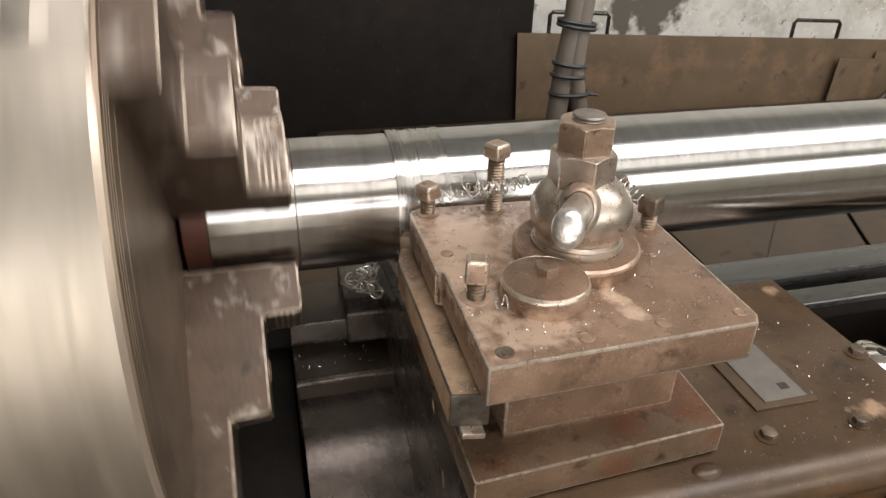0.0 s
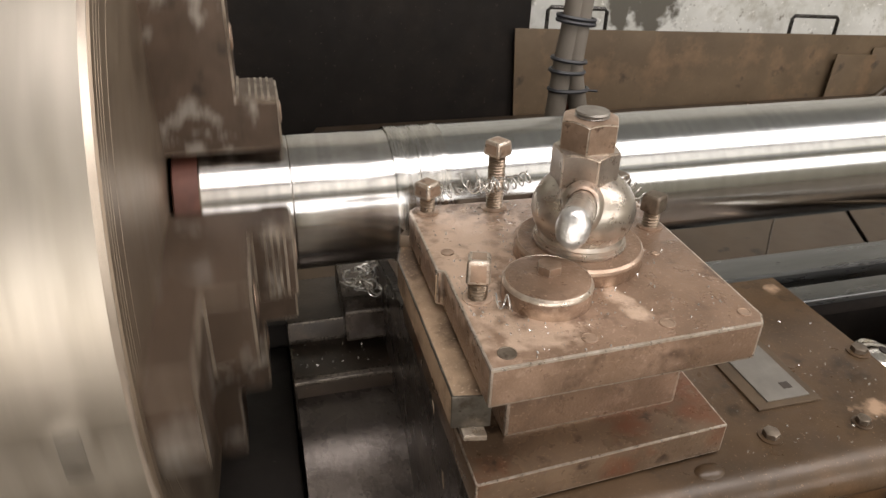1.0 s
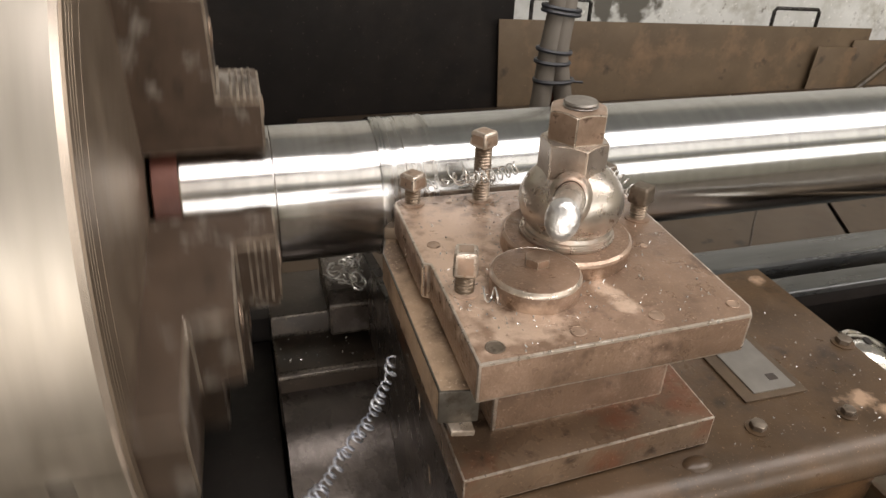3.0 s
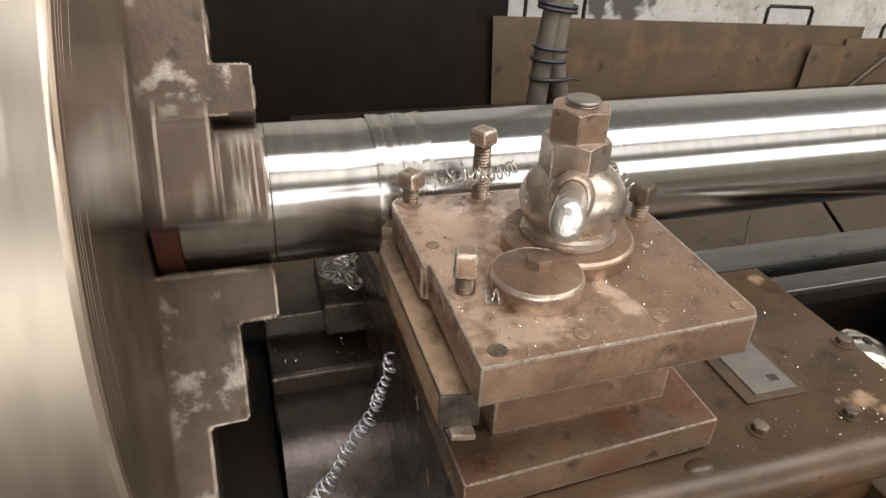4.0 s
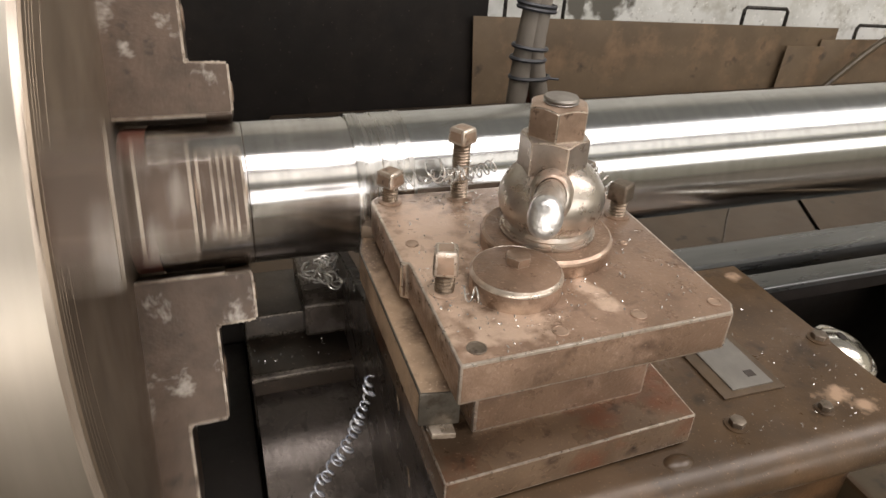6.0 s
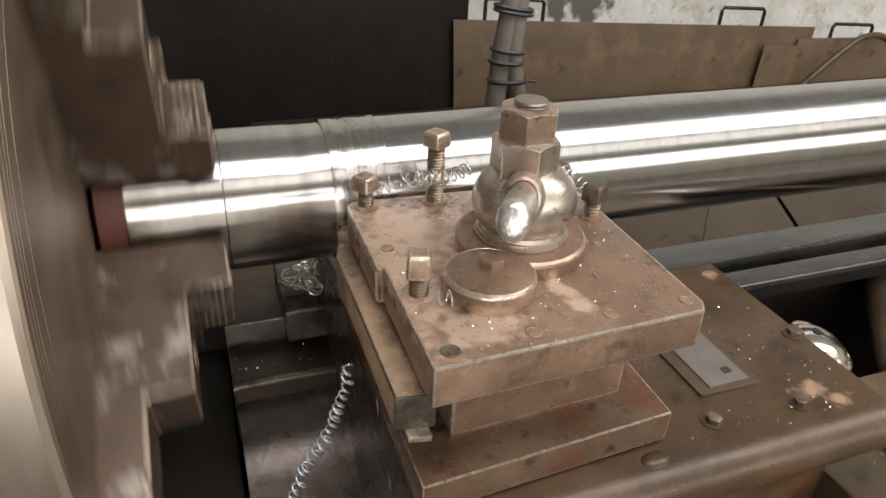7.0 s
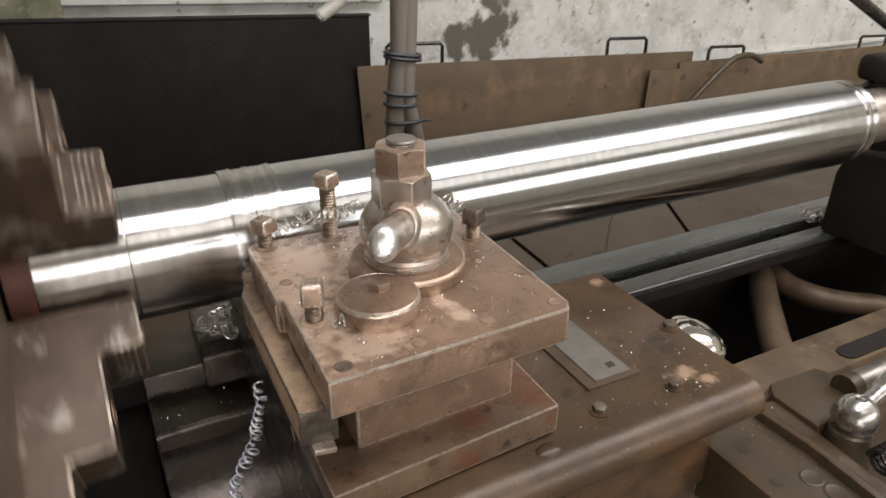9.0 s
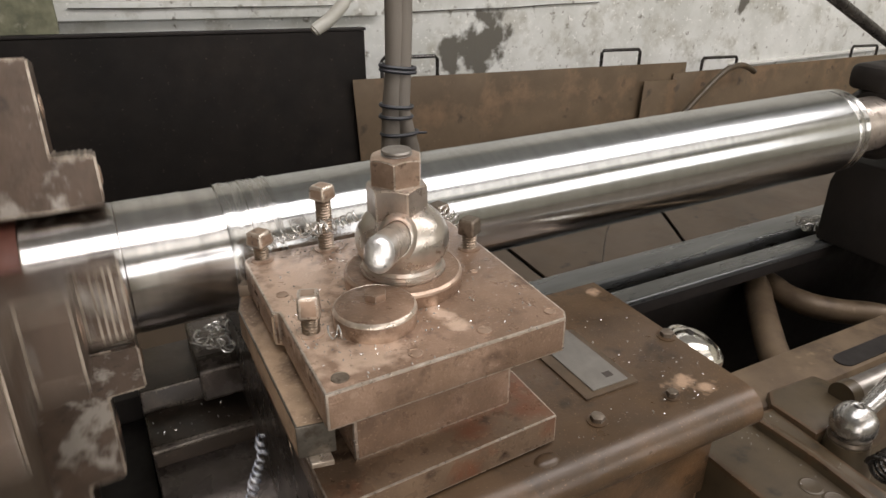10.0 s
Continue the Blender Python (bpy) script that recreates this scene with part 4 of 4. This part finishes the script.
part("bolt_head", spun([(0.0, 0.0), (0.012, 0.0), (0.011, 0.006), (0.0, 0.008)], Matrix.Translation((0.175, 0.775, 0.745)) @ pose(0, 0, 0, 40, 0, 0), 16), DARK_CAST, wing)
part("lower_pad", box(0.02, 0.30, 0.60, 0.78, 0.36, 0.60, 0.01), DARK_CAST, wing)

# right wing, rod, ball lever, spring
rwing = thing("saddle_wing", (0.95, 0.55, 0.7), "olive brown saddle wing at the front way", "casting")
part("wing_body", prism([(0.835, 0.30), (1.0, 0.30), (1.02, 0.57), (1.04, 0.586), (0.835, 0.586)], 0.76, 0.868, "z", 0.008, 2), OLIVE, rwing)
part("wing_shelf", prism([(1.015, 0.50), (1.125, 0.50), (1.165, 0.565), (1.15, 0.607), (1.04, 0.612), (1.015, 0.585)], 0.80, 0.876, "z", 0.006, 2), OLIVE, rwing)
part("wing_rim", prism([(0.945, 0.33), (0.962, 0.33), (0.972, 0.47), (0.966, 0.568), (0.950, 0.568), (0.955, 0.47)], 0.80, 0.885, "z", 0.006), OLIVE, rwing)
for px_, py_ in ((0.918, 0.436), (0.925, 0.402)):
    part("oil_plug", spun([(0.0, 0.86), (0.017, 0.86), (0.017, 0.8690), (0.0145, 0.8700), (0.012, 0.8690), (0.0, 0.8690)], Matrix.Translation((px_, py_, 0)), 20), OLIVE, rwing)
rod = thing("feed_rod", (1.3, 0.56, 0.84), "polished steel feed rod along the bed", "rod")
part("bush", tube([(1.125, 0.538, 0.885), (1.150, 0.538, 0.885)], 0.0235, 24), OLIVE, rod)
part("rod", tube([(1.135, 0.538, 0.885), (3.2, 0.538, 0.885)], 0.021, 24), STUD, rod)
lever = thing("ball_lever", (1.08, 0.47, 0.85), "chromed ball lever on a dark socket", "lever")
part("ball", spun([(0.034 * math.sin(a), 0.034 * -math.cos(a)) for a in np.linspace(0.2, math.pi - 0.28, 17)] + [(0.008, 0.0315), (0.007, 0.024), (0.0, 0.024)], Matrix.Translation((1.052, 0.472, 0.905)), 32), LEVER, lever, sharp=50)
part("ball_ring", spun([(0.0, -0.030), (0.030, -0.030), (0.0315, -0.026), (0.030, -0.021), (0.0, -0.021)], Matrix.Translation((1.052, 0.472, 0.905)), 32), STUD_DARK, lever)
part("socket", spun([(0.0, -0.10), (0.044, -0.10), (0.042, -0.075), (0.034, -0.055), (0.032, -0.030), (0.0, -0.030)], Matrix.Translation((1.052, 0.472, 0.905)), 28), OLIVE, lever, "olive painted lever socket")
part("arm", tube([(1.06, 0.476, 0.905), (1.20, 0.500, 0.915)], [0.012, 0.017], 16), LEVER, lever)
spring = [(1.03 + j * 0.0008, 0.408 + 0.02 * math.cos(j / 14 * 2 * math.pi), 0.872 + 0.02 * math.sin(j / 14 * 2 * math.pi)) for j in range(160)]
part("spring", tube(spring, 0.0035, 6), WIRE, lever, "dark coil spring")

# ---------- tailstock ----------
tail = thing("tailstock", (1.9, AX_Y, 0.86), "black oily tailstock holding the roll's end", "tailstock")
part("body", prism([(0.79, 0.862), (0.80, 1.00), (0.86, 1.085), (0.99, 1.085), (1.01, 1.02), (1.01, 0.862)], 1.70, 2.3, "x", 0.012, 3), BLACK, tail)
part("base", box(2.05, 2.5, 0.66, 1.15, 0.861, 0.93, 0.008), BLACK, tail)
part("barrel", spun([(0.0, 1.66), (0.07, 1.66), (0.085, 1.68), (0.085, 2.1), (0.0, 2.1)], SHAFT, 40), BLACK, tail)
part("centre", spun([(0.0, 1.60), (0.02, 1.60), (0.045, 1.64), (0.045, 1.70), (0.0, 1.70)], SHAFT, 32), ROLL, tail, "grey steel centre")
part("clamp", box(1.652, 1.80, 0.90, 1.0, 1.256, 1.314, 0.022, 4), BLACK, tail)
part("clamp_lever", tube([(1.77, 0.95, 1.30), (1.73, 0.95, 1.345), (1.70, 0.95, 1.359), (1.475, 0.95, 1.461), (1.38, 0.95, 1.502)], 0.0120, 14), WIRE, tail, "dark shiny round clamp lever")


# ---------- swarf ----------
def curl(points, turns, r, wire, seg=5):
    """A helical chip along a soft curve."""
    p = smooth_path(points, 12)
    n = int(turns * 14)
    out = []
    for i in range(n + 1):
        u = i / n * (len(p) - 1)
        k = min(int(u), len(p) - 2)
        base = p[k].lerp(p[k + 1], u - k)
        ahead = (p[k + 1] - p[k]).normalized()
        s1 = ahead.orthogonal().normalized()
        s2 = ahead.cross(s1)
        a = 2 * math.pi * turns * i / n
        out.append(base + r * (math.cos(a) * s1 + math.sin(a) * s2))
    return tube(out, wire, seg)


solid("swarf_curl", curl([(0.272, 0.815, 1.232), (0.295, 0.812, 1.243), (0.318, 0.785, 1.256), (0.335, 0.782, 1.258), (0.36, 0.79, 1.256), (0.385, 0.80, 1.258)], 12, 0.0075, 0.0010), CHIP, "bright curled steel chip caught on a set screw", "metal chip", "curled chips on the tool post")
solid("swarf_curl", curl([(0.300, 0.795, 1.258), (0.315, 0.785, 1.266), (0.33, 0.785, 1.255), (0.350, 0.782, 1.262)], 4, 0.011, 0.0010), CHIP, "bright looped steel chip caught on a set screw", "metal chip", "curled chips on the tool post")
solid("swarf_curl", curl([(0.498, 0.785, 1.250), (0.505, 0.765, 1.247), (0.512, 0.745, 1.238), (0.517, 0.725, 1.228)], 8, 0.007, 0.0010), CHIP, "bright curled steel chip between two screws", "metal chip", "curled chips on the tool post")
solid("swarf_curl", curl([(0.274, 0.596, 1.227), (0.285, 0.59, 1.228), (0.296, 0.587, 1.225)], 2.5, 0.007, 0.0010), CHIP, "small curled chip lying by the cap", "metal chip", "curled chips on the tool post")
nest = []
rng = random.Random(5)
for j in range(7):
    bx, by, bz = 0.196 + rng.uniform(0, 0.042), 1.045 + rng.uniform(0, 0.055), 0.952 + rng.uniform(0, 0.018)
    nest.append(curl([(bx, by, bz), (bx + rng.uniform(-0.02, 0.02), by + rng.uniform(-0.02, 0.02), bz + 0.012), (bx + rng.uniform(-0.03, 0.03), by + rng.uniform(-0.03, 0.03), bz)], 2.5, rng.uniform(0.006, 0.010), 0.0019))
tail_nest = []
for j in range(9):
    bx, by, bz = 1.71 + rng.uniform(0, 0.06), 1.03 + rng.uniform(0, 0.04), 0.866 + rng.uniform(0, 0.02)
    tail_nest.append(curl([(bx, by, bz), (bx + rng.uniform(-0.03, 0.03), by + rng.uniform(-0.02, 0.02), bz + 0.015), (bx + rng.uniform(-0.04, 0.04), by + rng.uniform(-0.02, 0.02), bz)], 3, rng.uniform(0.006, 0.011), 0.0014))
solid("swarf_nest", merged(*tail_nest), CHIP, "tangle of bright steel chips on the bed way", "metal chips", kind="stuff")
solid("swarf_nest", merged(*nest), CHIP, "tangle of bright steel chips on the casting", "metal chips", kind="stuff")
crumbs = []
for j in range(230):
    cx, cy = rng.uniform(0.25, 0.515), rng.uniform(0.515, 0.81)
    s = rng.choice((0.0005, 0.0006, 0.0008, 0.0013))
    crumbs.append((cx, cy, Z_TOP + s * 0.5, s))
for j in range(110):
    cx, cy = rng.uniform(0.55, 0.82), rng.uniform(0.50, 0.84)
    crumbs.append((cx, cy, 1.0265, rng.choice((0.0006, 0.0008, 0.0013))))
for j in range(320):
    a, d = rng.uniform(0, 6.283), abs(rng.gauss(0, 0.014))
    mx, my, mr = rng.choice(((0.329, 0.604, 0.047), (0.392, 0.672, 0.069), (0.262, 0.614, 0.014), (0.341, 0.80, 0.012)))
    crumbs.append((min(max(mx + (mr + d) * math.cos(a), 0.25), 0.515), min(max(my + (mr + d) * math.sin(a), 0.515), 0.81), Z_TOP + 0.0005, rng.choice((0.0006, 0.0008, 0.0012))))
for j in range(26):
    crumbs.append((rng.uniform(0.90, 1.0), rng.uniform(0.44, 0.57), 0.8685, rng.choice((0.0008, 0.0012, 0.0016))))
for j in range(24):
    crumbs.append((rng.uniform(0.09, 0.235), rng.uniform(0.975, 1.05), 0.8635, rng.choice((0.0007, 0.0010, 0.0015))))
bm = bmesh.new()
for cx, cy, cz, s in crumbs:
    m = Matrix.Translation((cx, cy, cz)) @ Euler((rng.random() * 3, rng.random() * 3, rng.random() * 3)).to_matrix().to_4x4() @ Matrix.Diagonal((s * 2.2, s, s * 0.7, 1))
    bmesh.ops.create_cube(bm, size=1, matrix=m)
solid("swarf_crumbs", bm, CHIP, "tiny bright metal crumbs scattered on plate and carriage", "metal chips", kind="stuff")


# ---------- a chip coil that swings below the tool ----------
coil = thing("swarf_coil", (0.212, 0.70, 0.62), "long springy steel chip hanging from the cutting tool", "metal chip")


def coil_piece(name, length, r0, r1, turns, parent, seed):
    r = random.Random(seed)
    n = int(turns * 12)
    wide = [r.uniform(0.55, 1.3) for k in range(turns + 2)]
    drift = [(r.uniform(-0.004, 0.004), r.uniform(-0.004, 0.004), r.uniform(-0.003, 0.003)) for k in range(turns + 2)]
    drift[0] = (0.0, 0.0, 0.0)
    pts = []
    for i in range(n + 1):
        u = i / n
        k, w = int(u * turns), u * turns - int(u * turns)
        a = 2 * math.pi * turns * u
        rad = (r0 + (r1 - r0) * u) * (wide[k] * (1 - w) + wide[k + 1] * w)
        dx, dy, dz = [p * (1 - w) + q * w for p, q in zip(drift[k], drift[k + 1])]
        pts.append((rad * math.cos(a) + 0.012 * math.sin(3.0 * u) + dx, rad * math.sin(a) + dy, -length * u + dz))
    ob = new(name, finish(tube(pts, [0.0021 if (i // 5) % 2 else 0.0013 for i in range(len(pts))], 5), name, BLUE_CHIP, 80))
    ob.parent = parent
    return ob


coil_piece("upper_coil", 0.15, 0.005, 0.0085, 14, coil, 1)
lower_coil = coil_piece("lower_coil", 0.20, 0.0085, 0.012, 16, coil, 4)
lower_coil.location = (0.0, 0.0, -0.15)

# ---------- what moves ----------
SPIN_START, SPIN_RATE = -47.8, 228.7


def motions():
    times = [0.1 * i for i in range(101)]
    walk(chuck, [(t, pose(0.0, AX_Y, AX_Z, SPIN_START + SPIN_RATE * t, 0, 0)) for t in times])
    walk(work, [(t, pose(0.7, AX_Y, AX_Z, SPIN_START + SPIN_RATE * t, 0, 0)) for t in times])
    # seconds, height of the hook, lean of the upper piece, further lean of the lower piece
    swings = [(0.0, 0.62, 10, 0), (1.7, 0.62, 10, 0), (2.0, 1.05, 34, 8), (2.2, 1.00, 4, 5), (2.5, 1.00, 4, 2), (2.7, 1.085, 34, 6), (3.2, 1.08, 20, 12), (3.8, 1.075, 30, 12),
              (4.0, 1.09, 21, 10), (4.2, 1.085, 32, 2), (4.5, 1.06, 42, 10), (4.8, 1.07, 34, -4), (5.0, 1.088, 52, -24), (5.2, 1.07, 36, -6), (5.5, 1.03, 33, -4), (6.1, 1.06, 24, 8),
              (6.8, 1.065, 28, 4), (7.0, 1.08, 24, 6), (7.5, 1.045, 22, 2), (8.0, 1.095, 16, 4), (8.5, 1.108, 20, 2), (9.0, 1.10, 18, 4), (9.5, 1.10, 14, 8), (10.0, 1.04, 24, 6)]
    walk(coil, [(t, pose(0.212, 0.70, z, 4 * math.sin(5 * t), lean, 0)) for t, z, lean, more in swings])
    walk(lower_coil, [(t, pose(0.012 * math.sin(3.0), 0.0, -0.15, 0, more, 0)) for t, z, lean, more in swings])


motions()
